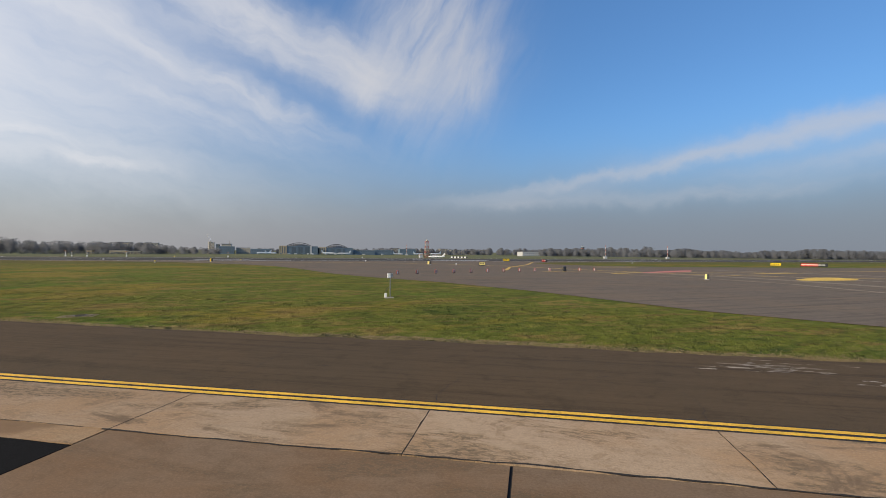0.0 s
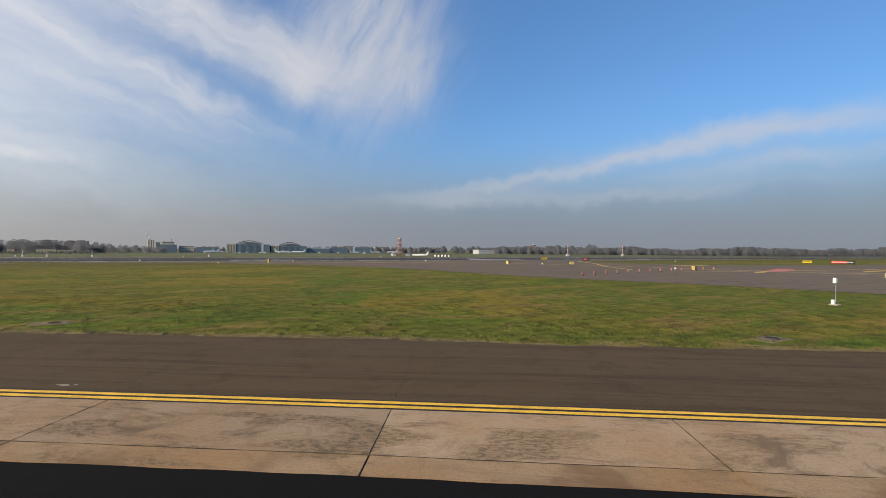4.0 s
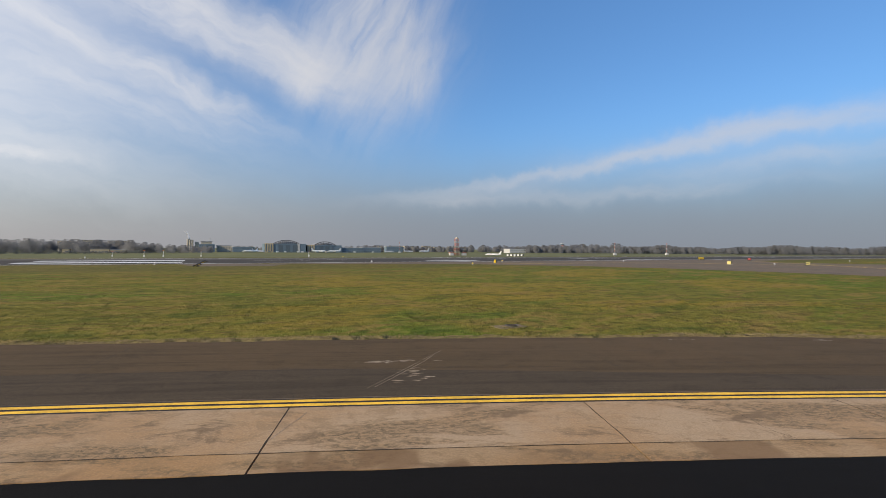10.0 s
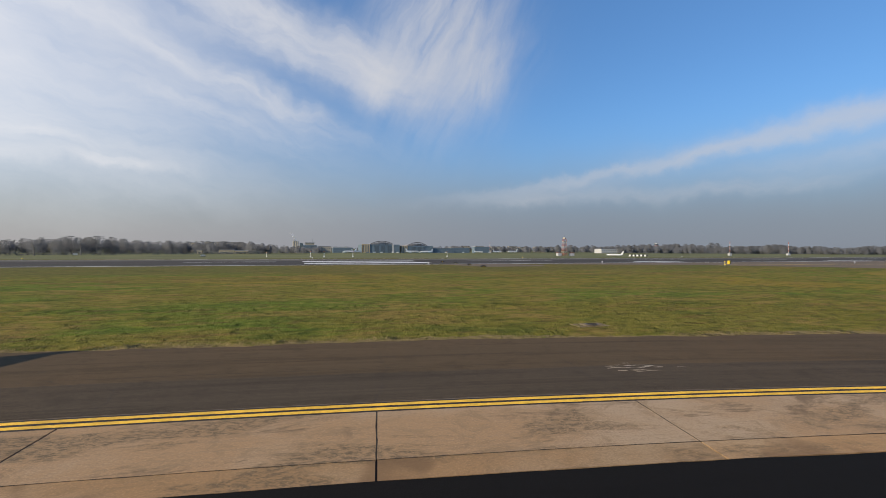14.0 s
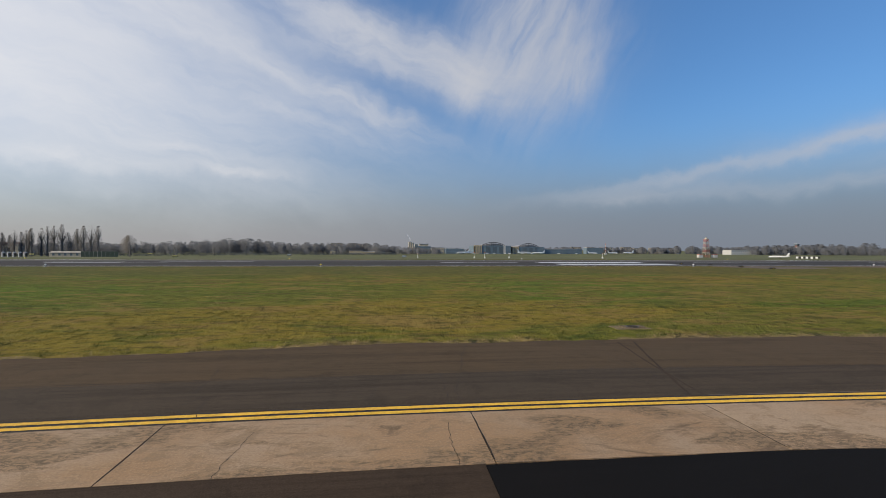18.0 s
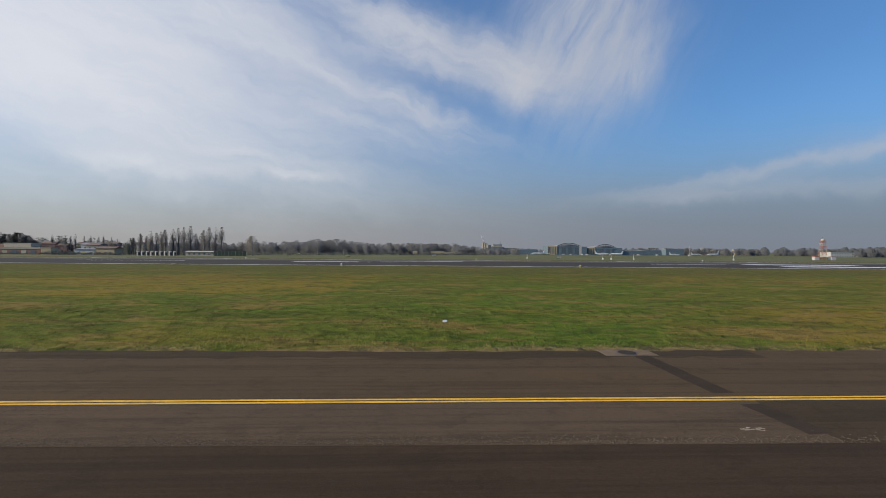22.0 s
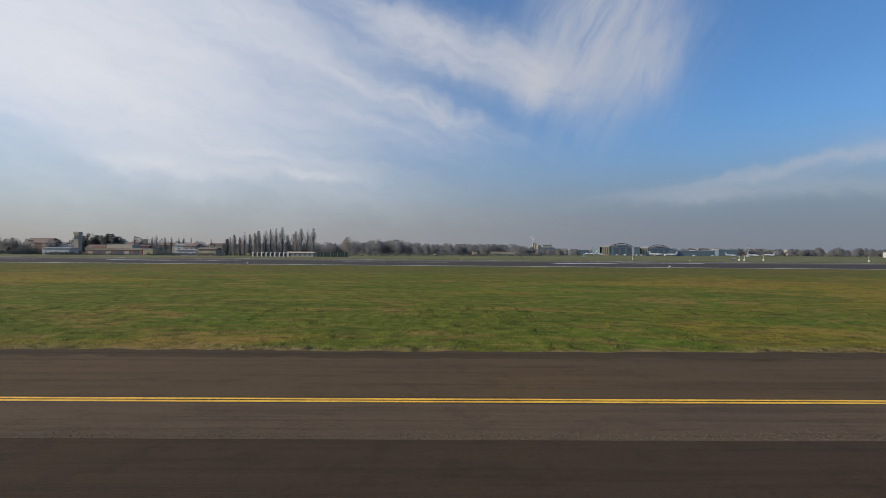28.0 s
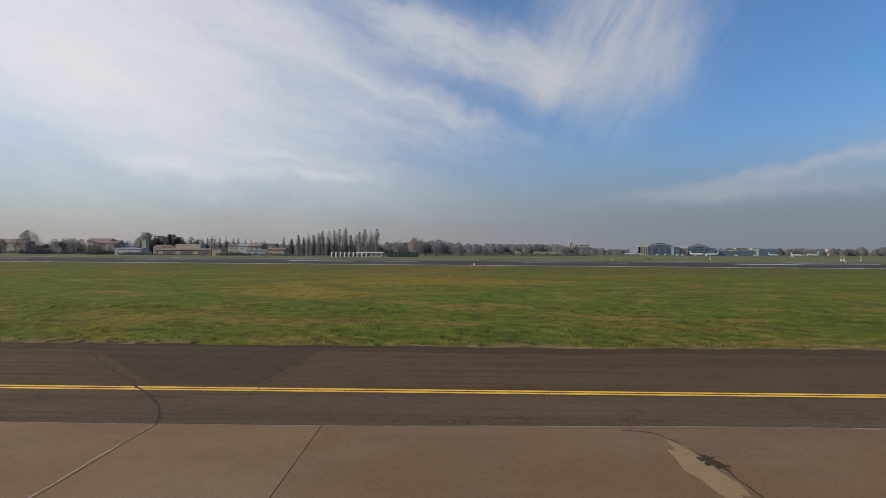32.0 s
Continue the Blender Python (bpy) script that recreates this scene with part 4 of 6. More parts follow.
def hangar(x0, x1, y, h, arch, doors, label, tower_right=True):
    z0 = fall(y) - 0.06
    e = holder("hangar", (x0 + x1) / 2, y, z0)
    tagged(e, label, "hangar", "arched hangars")
    w, h = (x1 - x0) / 2, h + deeper(y)
    Geo().box(-w, 1, 0, w, 60, h).make("wall", STEEL_BLUE, e)
    Geo().box(-w, 0, 0, -w + 14, 12, h + 0.5).make("side_tower", CREAM, e)
    for k in range(3):
        Geo().box(-w + 1.0 + k * 4.4, -0.2, 2, -w + 2.4 + k * 4.4, 0.05, h - 1).make("tower_slot", GLASS_HAZED, e)
    if tower_right:
        Geo().box(w - 15, 0, 0, w - 11, 12, h + 0.5).make("pier", WHITE, e)
        Geo().box(w - 11, 0.4, 0, w, 12, h - 1.5).make("side_tower", STEEL_BLUE, e)
    d0, d1 = -w + 19, w - 16
    n = doors
    for i in range(n):
        a, b = d0 + (d1 - d0) * i / n, d0 + (d1 - d0) * (i + 1) / n
        Geo().box(a + 0.2, 0.5, 0.2, b - 0.2, 1.1, h - 2).make("door_leaf", GLASS_HAZED if i % 3 else STEEL_BLUE, e)
    Geo().box(d0 - 1, 0.3, h - 2, d1 + 1, 1.2, h - 0.2).make("door_header", STEEL_BLUE, e)
    # bow truss over the roof
    span0, span1, g = -w + 12, w - 10, Geo()
    m = 14
    for i in range(m):
        p = [(span0 + (span1 - span0) * t / m, 2, h - 1 + arch * (1 - (2 * t / m - 1) ** 2)) for t in (i, i + 1)]
        g.tube(p[0], p[1], 0.55, 0.55, 6)
        q = (p[1][0], 2, h - 0.3)
        if 0 < i + 1 < m:
            g.tube(p[1], q, 0.22, 0.22, 5)
    g.make("bow_truss", DARK_METAL, e)
    g = Geo()
    for i in range(m):
        a, b = [(span0 + (span1 - span0) * t / m, h - 1.6 + (arch - 1.5) * (1 - (2 * t / m - 1) ** 2)) for t in (i, i + 1)]
        g.quad((a[0], 4, a[1]), (b[0], 4, b[1]), (b[0], 58, b[1]), (a[0], 58, a[1]))
        g.quad((a[0], 4, h - 1.6), (b[0], 4, h - 1.6), (b[0], 4, b[1]), (a[0], 4, a[1]))
    g.make("vaulted_roof", ROOF_GREY, e)


hangar(6.5, 79, 950, 14.4, 7.6, 9, "blue-grey aircraft hangar with arched roof truss")
hangar(82, 149, 955, 12.2, 7.8, 8, "blue-grey aircraft hangar with black bow truss", False)
for x0, x1, y, d, h, wall, lab in ((-46, -8, 985, 20, 8.2, STEEL_BLUE, "low blue-grey airport shed with pale roof"), (150, 196, 962, 22, 7.6, STEEL_BLUE, "low blue-grey terminal wing with windows"),
                                   (200, 240, 985, 20, 8.5, STEEL_BLUE, "grey-blue airport office block"), (-73, -48, 1000, 16, 10, PALE, "pale industrial shed beside the factory"),
                                   (262, 300, 1010, 16, 11, STEEL_BLUE, "grey-blue office block with window rows"), (512, 556, 900, 24, 7.4, WHITE, "white low hangar with shallow roof"),
                                   (600, 650, 930, 16, 4.6, WHITE, "long low white airfield building")):
    block("airport_building", x0, x1, y, d, h, wall, lab, storeys=2, step=4.5, roof_mat=WHITE if wall is STEEL_BLUE else ROOF_GREY)


def factory():
    y = 985
    e = holder("factory", -98, y, fall(y) - 0.06)
    e.scale.z = 1 + deeper(y) / 19
    tagged(e, "grey factory block with pale silos and stack", "factory")
    for i in range(3):
        Geo().tube((-21 + i * 3.6, 0, 0), (-21 + i * 3.6, 0, 20.8 - i * 0.6), 1.7, 1.7, 12).make("silo", PALE, e)
    Geo().tube((-18.5, -2, 20), (-18.5, -2, 24), 0.5, 0.45, 8).make("vent_pipe", GREY_METAL, e)
    Geo().box(-10, 2, 0, -4, 14, 16.8).make("lift_tower", PALE, e)
    Geo().box(-4, 0, 0, 22, 18, 13.2).make("main_block", STEEL_BLUE, e)
    Geo().box(0, 1, 13.2, 17, 16, 17.2).make("upper_block", PALE, e)
    Geo().box(-1, 0.5, 16.8, 18, 17, 17.8).make("roof_edge", ROOF_GREY, e)
    Geo().tube((14, 4, 17), (14, 4, 23), 0.6, 0.5, 8).make("stack", GREY_METAL, e)
    for k in range(3):
        windows_row(e, -3, 21, 0, 2 + 3.8 * k, 1.6, 1.8, 3.4)
    Geo().box(-28, -1, 0, -22, 8, 6).make("annexe", PALE, e)


factory()
STEAM = plain("white_steam", (0.8, 0.8, 0.82), 1.0, vary=0.05, spec=0.0)
sm = random.Random(77)
g = Geo()
for i in range(420):
    u = sm.random()
    a, rr = sm.uniform(0, 6.283), (0.6 + 3.2 * u) * math.sqrt(sm.random())
    c = Vector((-116.5 - 7.5 * u ** 1.5 + rr * math.cos(a), 983 + rr * math.sin(a), fall(985) + 24 + 14 * u + sm.gauss(0, 0.7)))
    k = sm.uniform(0.12, 0.4) * (1.2 - 0.6 * u)
    b = len(g.v)
    for q in range(3):
        g.v.append((c.x + k * math.cos(a + 2.094 * q), c.y + sm.uniform(-0.2, 0.2), c.z + k * math.sin(a + 2.094 * q)))
    g.f.append((b, b + 1, b + 2))
tagged(g.make("steam_plume", STEAM), "thin white steam drifting off the factory stack", "steam", kind="stuff")
for x0, x1, h, lab in ((-248.8, -242, 2.6, "small cream pump house with flat roof"), (-221, -201, 2.9, "long cream airfield shed with pale roof"), (-200, -183, 1.8, "low pale ochre airfield shed")):
    block("airfield_shed", x0, x1, 777, 9, h, CREAM, lab, storeys=1, step=3.2, roof_mat=WHITE)

# the village
VILLAGE = ((-846, -822, 560, 8.5, CREAM, 2.4), (-802, -772, 620, 13, STONE, 3.0), (-752, -735, 575, 9.5, BRICK_RED, 2.6), (-735, -722, 566, 9, CREAM, 2.6), (-716, -688, 552, 6.5, WHITE, 1.6),
           (-770, -752, 590, 10, STONE, 2.6), (-720, -700, 610, 11, STONE, 2.8), (-695, -678, 600, 10, BRICK_RED, 2.6), (-655, -630, 476, 3.2, WHITE, 0.9), (-900, -866, 600, 10, PALE, 2.5),
           (-940, -905, 640, 12, STONE, 3.0), (-560, -545, 520, 7, WHITE, 2.0), (-528, -510, 470, 2.4, WHITE, 0.8), (-508, -492, 468, 3.4, CREAM, 1.6), (-540, -528, 500, 6.4, PALE, 2.0))
for x0, x1, y, h, wall, rise in VILLAGE:
    words = {CREAM: "cream rendered house under a clay roof", STONE: "stone-grey old house under a clay roof", BRICK_RED: "red rendered house under a clay roof",
             WHITE: "white low house with shallow roof", PALE: "pale rendered house with clay roof"}[wall]
    block("house", x0, x1, y, 11, h, wall, words, rise=rise, storeys=2 if h > 5.5 else 1, step=4.5, cat="house", roof_mat=ROOF_RED_HAZED if wall is not WHITE else ROOF_GREY, group="village houses")
hr = random.Random(31)
for i in range(22):
    x, w, hh = -1010 + 20.5 * i + hr.uniform(-4, 4), hr.uniform(11, 17), hr.uniform(6.2, 9.5)
    wall = hr.choice((CREAM, STONE, BRICK_RED, PALE))
    block("house", x, x + w, 616 + hr.uniform(-10, 14), 10, hh, wall, {CREAM: "cream rendered house under a clay roof", STONE: "stone-grey old house under a clay roof", BRICK_RED: "red rendered house under a clay roof", PALE: "pale rendered house with clay roof"}[wall],
          rise=hr.uniform(1.8, 2.8), storeys=2, step=4.5, cat="house", roof_mat=ROOF_RED_HAZED, group="village houses")
wh = block("warehouse", -620, -567, 482, 18, 3.4, BRICK_RED, "long red warehouse with pale roof", storeys=1, step=7, roof_mat=PALE)
Geo().box(-26.8, -0.35, 4.9, 26.8, -0.1, 5.7).make("fascia", PALE, wh)
for k in range(6):
    Geo().box(-24 + 8.4 * k, -0.2, 0.1, -19.5 + 8.4 * k, 0.05, 3.6).make("bay_door", GLASS_HAZED if k % 2 else PALE, wh)
Geo().box(-11, 6, 6.2, 13, 16, 9.9).make("upper_hall", PALE, wh)
Geo().box(-12, 5.8, 9.9, 14, 16.4, 10.3).make("upper_roof", WHITE, wh)
Geo().box(-26, 8, 6.2, -11, 16, 8.6).make("upper_hall", BRICK_RED, wh)
block("shed", -565, -556, 480, 8, 3.4, CREAM, "small ochre shed beside the red warehouse", storeys=1, step=4)


def church():
    x, y = -646.5, 505
    e = holder("church", x - 1, y, fall(y) - 0.06)
    e.scale.z = 1 + deeper(y) / 19.4
    tagged(e, "stone church with square bell tower", "church")
    Geo().box(-2.1, 0, 0, 2.1, 4.6, 17.4).make("bell_tower", STONE, e)
    Geo().box(-2.9, -0.7, 17.0, 2.9, 5.3, 17.9).make("cornice", PALE, e)
    Geo().box(-2.5, -0.3, 17.9, 2.5, 4.9, 19.4).make("belfry_cap", STONE, e)
    for cx in (-1.0, 1.0):
        Geo().box(cx - 0.55, -0.15, 13.0, cx + 0.55, 0.1, 15.8).make("belfry_opening", GLASS_HAZED, e)
    Geo().box(4, 8, 0, 20, 18, 6).make("nave", STONE, e)
    Geo().gable(4, 8, 20, 18, 6, 2.6, 0.6).make("nave_roof", ROOF_RED_HAZED, e)


church()
e = block("airfield_shed", -424, -401, 455, 9, 0.9, PALE, "cream low building with pale pitched roof", rise=1.0, storeys=1, step=4, roof_mat=PALE)
e = holder("mesh_screen", -382, 444, fall(444) - 0.06)
tagged(e, "long dark green mesh screen fence", "fence")
for i in range(9):
    Geo().box(-13 + i * 2.9, -0.05, 0.1, -10.2 + i * 2.9, 0.05, 4.2).make("mesh_panel", GREEN_NET, e)
    Geo().tube((-13 + i * 2.9, 0, 0), (-13 + i * 2.9, 0, 4.5), 0.09, 0.09, 6).make("post", GREY_METAL, e)
drum = None
for i in range(9):
    m = pose(-429.8 + 3.28 * i, 402, fall(402) - 0.06)
    if drum is None:
        drum = holder("white_drum", 0, 0)
        tagged(drum, "large white upright drum with one dark side", "drum", "row of drums")
        Geo().tube((0, 0, 0), (0, 0, 3.2), 0.95, 0.95, 14).make("shell", WHITE, drum)
        Geo().tube((0, 0, 3.2), (0, 0, 3.45), 0.95, 0.4, 14).make("cap", WHITE, drum)
        # solid dark block that makes the drum's right side dark
        Geo().box(0.3, -1.0, 0.3, 1.15, 0.2, 2.6).make("hollow", DARK_METAL, drum)
        drum.matrix_basis = m
    else:
        copy_thing(drum, m)
e = holder("striped_fence", 153, 380, fall(380) - 0.06, -33)
tagged(e, "black and white striped barrier fence", "fence")
for i in range(10):
    Geo().box(-7.5 + i * 1.5, -0.2, 0, -6.05 + i * 1.5, 0.2, 1.5).make("panel", WHITE_SIGN if i % 2 == 0 else DARK_METAL, e)


def parked_plane(x, y, turn, s, label):
    """A small parked airliner: tube, wings, tail."""
    e = holder("parked_airliner", x, y, fall(y) - 0.06, turn)
    tagged(e, label, "airplane", "parked airliners")
    g = Geo()
    prof = ((-17, 0.3, 3.9), (-13, 1.5, 3.5), (-8, 1.9, 3.3), (8, 1.9, 3.3), (13, 1.7, 3.3), (16, 1.0, 3.1), (17.4, 0.2, 2.9))
    for a, b in zip(prof, prof[1:]):
        g.tube((a[0] * s, 0, a[2] * s), (b[0] * s, 0, b[2] * s), a[1] * s, b[1] * s, 12, False)
    g.make("fuselage", WHITE_SIGN, e, "", True)
    g = Geo()
    g.v += [(-16 * s, 0.2 * s, 4.6 * s), (-11 * s, 0.2 * s, 4.6 * s), (-15.5 * s, 0.15 * s, 10.5 * s), (-17.8 * s, 0.15 * s, 10.5 * s), (-16 * s, -0.2 * s, 4.6 * s), (-11 * s, -0.2 * s, 4.6 * s), (-15.5 * s, -0.15 * s, 10.5 * s), (-17.8 * s, -0.15 * s, 10.5 * s)]
    g.f += [(0, 1, 2, 3), (7, 6, 5, 4), (0, 4, 5, 1), (1, 5, 6, 2), (2, 6, 7, 3), (3, 7, 4, 0)]
    g.make("tail_fin", WHITE_SIGN, e)
    for sy in (-1, 1):
        Geo().box(-3 * s, 0, 2.3 * s, 1.5 * s, 14 * s, 2.6 * s, -0.35 * sy if sy > 0 else math.pi + 0.35).make("wing", WHITE_SIGN, e)
        Geo().tube((1 * s, 5 * sy * s, 1.5 * s), (4.4 * s, 5 * sy * s, 1.5 * s), 0.8 * s, 0.95 * s, 10).make("engine", GREY_METAL, e)
        Geo().tube((-1.5 * s, 2.4 * sy * s, 0), (-1.5 * s, 2.4 * sy * s, 2.4 * s), 0.5 * s, 0.3 * s, 8).make("landing_gear", TYRE, e)
    Geo().tube((12.5 * s, 0, 0), (12.5 * s, 0, 2 * s), 0.4 * s, 0.25 * s, 8).make("nose_gear", TYRE, e)
    Geo().box(-10 * s, -1.96 * s, 3.5 * s, 12 * s, -1.9 * s, 3.75 * s).make("window_band", GLASS_HAZED, e)


parked_plane(134, 386, 160, 0.42, "small white parked jet on far grass apron")
for x, y, tr, s in ((-20, 930, 200, 0.8), (-8, 925, 30, 0.7), (98, 925, 10, 0.85), (128, 930, 190, 0.8), (285, 940, 20, 0.8), (330, 960, 200, 0.9), (238, 930, 15, 0.7)):
    parked_plane(x, y, tr, s, "white airliner parked before the hangars")


def van(x, y, turn, mat, label):
    e = holder("parked_van", x, y, fall(y) - 0.06, turn)
    tagged(e, label, "van", "parked vans")
    Geo().box(-2.4, -0.95, 0.45, 1.6, 0.95, 2.2).box(1.6, -0.9, 0.45, 2.5, 0.9, 1.3).make("body", mat, e)
    Geo().box(1.55, -0.8, 1.3, 2.0, 0.8, 2.05).make("windscreen", GLASS_HAZED, e)
    for wx in (-1.6, 1.5):
        for wy in (-0.95, 0.95):
            Geo().tube((wx, wy - 0.1, 0.38), (wx, wy + 0.1, 0.38), 0.38, 0.38, 10).make("wheel", TYRE, e)


for i, (x, y) in enumerate(((10, 915), (24, 918), (36, 912), (47, 916), (58, 915), (66, 912), (76, 914), (92, 916), (110, 915), (150, 918), (165, 920), (-590, 484), (-578, 484), (-600, 485), (-700, 545), (-690, 546), (-30, 940), (205, 930))):
    van(x, y, 15 * (i % 5), WHITE_SIGN if i % 3 else STEEL_BLUE, "white van parked on far apron" if i % 3 else "blue-grey van parked on far apron")

# ---- trees ----


def crown(g, cx, cy, z0, z1, r, n, rng, up=0.5, size=0.5, wide=1.0, boughs=7):
    """Many thin twig sprays filling a crown with an uneven outline."""
    h = z1 - z0
    lobes = [(rng.uniform(0, 6.28), rng.uniform(0.15, 0.85), rng.uniform(0.55, 1.1)) for _ in range(boughs)]
    for _ in range(n):
        a, lv, lr = rng.choice(lobes)
        a += rng.gauss(0, 0.7)
        t = min(max(lv + rng.gauss(0, 0.2), 0.02), 1.0)
        rad = r * lr * math.sqrt(rng.random()) * math.sin(math.pi * min(max(0.12 + 0.82 * t, 0), 1)) ** 0.7
        p = Vector((cx + rad * math.cos(a), cy + rad * math.sin(a), z0 + h * t))
        d = Vector((math.cos(a) * (1 - up), math.sin(a) * (1 - up), up + rng.uniform(-0.15, 0.25))).normalized()
        ln, wd = size * rng.uniform(0.8, 1.8), size * wide * rng.uniform(0.12, 0.3)
        # sprays spread across the light from the south-west
        s = d.cross(Vector((-0.55 + rng.gauss(0, 0.35), -0.78 + rng.gauss(0, 0.35), 0.3 + rng.gauss(0, 0.3)))).normalized() * wd
        b = len(g.v)
        if s.cross(d).y > 0:   # fronts look south, to the airfield
            s = -s
        g.v += [tuple(p - s), tuple(p + s), tuple(p + d * ln)]
        g.f.append((b, b + 1, b + 2))


def soften(ob, centres):
    """Lets twig sprays take the light like a crown: normals point out from each crown's heart."""
    me = ob.data
    co = np.empty(len(me.vertices) * 3)
    me.vertices.foreach_get("co", co)
    nr = co.reshape(-1, 3) - np.repeat(np.array([c[0] for c in centres]), [c[1] for c in centres], axis=0)
    nr /= np.linalg.norm(nr, axis=1)[:, None] + 1e-6
    nr = 0.3 * nr + np.array((-0.25, -0.35, 0.75)) + np.random.RandomState(len(nr) % 997).normal(0, 0.25, nr.shape)
    nr /= np.linalg.norm(nr, axis=1)[:, None]
    me.normals_split_custom_set_from_vertices(nr.tolist())


def limbs(g, cx, cy, z0, h, r, rng, n=6):
    g.tube((cx, cy, z0), (cx, cy, z0 + h * 0.45), 0.035 * h, 0.022 * h, 6, False)
    g.tube((cx, cy, z0 + h * 0.45), (cx + rng.uniform(-0.3, 0.3), cy, z0 + h * 0.9), 0.022 * h, 0.004 * h, 5, False)
    for i in range(n):
        a, t = 6.28 * i / n + rng.uniform(-0.4, 0.4), rng.uniform(0.25, 0.6)
        g.tube((cx, cy, z0 + h * t), (cx + r * 0.75 * math.cos(a), cy + r * 0.75 * math.sin(a), z0 + h * min(t + 0.35, 0.92)), 0.012 * h, 0.003 * h, 4, False)


def tree(x, y, h, r, name, label, mats, rng, n=700, up=0.5, size=0.45, low=0.2, group=""):
    e = holder(name, x, y, fall(y) - 0.06)
    h += deeper(y)
    tagged(e, label, "tree", group)
    g = Geo()
    limbs(g, 0, 0, 0, h, r, rng)
    g.make("trunk", BARK, e)
    g = Geo()
    crown(g, 0, 0, h * low, h, r, n, rng, up, size)
    soften(g.make("crown", mats, e), [((0, 0, h * (low + 1) / 2), len(g.v))])
    return e


rng = random.Random(5)
POPLARS = ((-492, 17), (-481.3, 19.6), (-476.7, 17.6), (-471.2, 18.8), (-466.6, 20.6), (-461.6, 21.2), (-456.5, 22.6), (-450.6, 23.2), (-445.5, 24.4), (-440.5, 17.4), (-430.8, 20.4), (-425.8, 23.2), (-420.3, 23.6), (-414.3, 23.4), (-486.5, 15), (-498, 13))
for x, h in POPLARS:
    tree(x, 502 + rng.uniform(-3, 3), h, h * 0.13 + 0.9, "poplar", "tall narrow leafless poplar in a row", TWIG_GREY, rng, 4200, 0.88, 0.40, 0.03, "poplar row")
tree(-435.3, 505, 18, 4.6, "bare_tree", "broad leafless tree between the poplars", TWIG_GREY, rng, 3000, size=0.4)
tree(-374, 470, 14.5, 6.5, "bare_tree", "round leafless tree standing alone", TWIG_GREY, rng, 5000, size=0.4)
tree(-859, 602, 24, 12, "bare_tree", "large round leafless tree above village roofs", TWIG_HAZED, rng, 5000, size=0.7)
tree(-495.4, 493, 12.5, 3.0, "conifer", "dark conical evergreen tree", CONIFER, rng, 1400, 0.25, 0.7, 0.04)
for x, y, h in ((-669, 620, 18.5), (-662, 622, 16), (-654, 620, 18), (-648, 621, 17), (-642, 620, 19.5), (-633, 622, 17), (-624, 620, 17.8), (-616, 622, 16.5), (-609, 620, 19.6), (-600, 621, 16), (-592, 620, 17), (-575, 620, 15), (-552, 620, 18.2)):
    tree(x, y, h, h * 0.1 + 0.4, "poplar", "slender leafless poplar behind the village", TWIG_GREY, rng, 900, 0.9, 0.55, 0.05, "far poplars")
for x, y, h, r in ((-606, 560, 17, 7), (-520, 540, 9, 5), (-545, 545, 12, 5.5), (-470, 530, 10, 5), (-360, 520, 10, 5), (-340, 560, 11, 6), (-320, 600, 12, 6)):
    tree(x, y, h, r, "bare_tree", "grey-brown leafless tree by the airfield edge", TWIG_HAZED, rng, 700, group="edge trees")
for x0, x1, y, h in ((-750, -718, 480, 8.5), (-686, -659, 480, 9.5), (-660, -640, 500, 6)):
    g = Geo()
    for _ in range(2600):
        x, t = rng.uniform(x0, x1), rng.random() ** 1.4
        top = h * (0.72 + 0.28 * math.sin((x - x0) * 0.45 + h)) * (0.55 + 0.45 * math.sin(math.pi * (x - x0) / (x1 - x0)))
        crown(g, x, y + rng.uniform(-3, 3), fall(y) + top * t * 0.7, fall(y) + top * t + 0.6, 0.6, 1, rng, 0.4, 0.9)
    tagged(g.make("evergreen_thicket", LEAVES_HAZED), "dark evergreen thicket before the village", "shrubs", kind="stuff")

# broad evergreen crowns beside the bell tower, shrubs before the village
for x, y, h, rr in ((-684, 556, 16.5, 9.0), (-674, 557, 18.6, 10.5), (-664, 556, 16.8, 9.5), (-653, 557, 18.4, 10.5), (-643, 556, 15.6, 9.0)):
    tree(x, y, h, rr, "evergreen_tree", "broad dark evergreen crown beside the bell tower", LEAVES_HAZED, rng, 3200, 0.35, 1.2, 0.02, "tower evergreens")
for x0, x1, y, h in ((-724, -703, 458, 8.5), (-667, -650, 458, 9.0), (-706, -664, 470, 4.0), (-650, -622, 476, 3.2), (-550, -520, 462, 4.2), (-522, -480, 458, 3.0), (-640, -560, 462, 1.2)):
    g = Geo()
    for _ in range(3000):
        x, t = rng.uniform(x0, x1), rng.random() ** 1.4
        top = h * (0.78 + 0.22 * math.sin((x - x0) * 0.55 + h)) * (0.5 + 0.5 * math.sin(math.pi * (x - x0) / (x1 - x0)))
        crown(g, x, y + rng.uniform(-3, 3), fall(y) + top * t * 0.7, fall(y) + top * t + 0.6, 0.6, 1, rng, 0.4, 0.6)
    tagged(g.make("evergreen_thicket", LEAVES_HAZED), "dark evergreen thicket before the village", "shrubs", kind="stuff")


tr = random.Random(91)
for i in range(26):
    x = -840 + 12.5 * i + tr.uniform(-5, 5)
    if -646 < x < -560:
        continue
    tree(x, 540 + tr.uniform(-12, 14), tr.uniform(8.5, 13.5), tr.uniform(4.5, 7.5), "bare_tree", "hazy leafless tree between the village houses", TWIG_HAZED, tr, 1500, 0.45, 0.75, 0.05, "village trees")


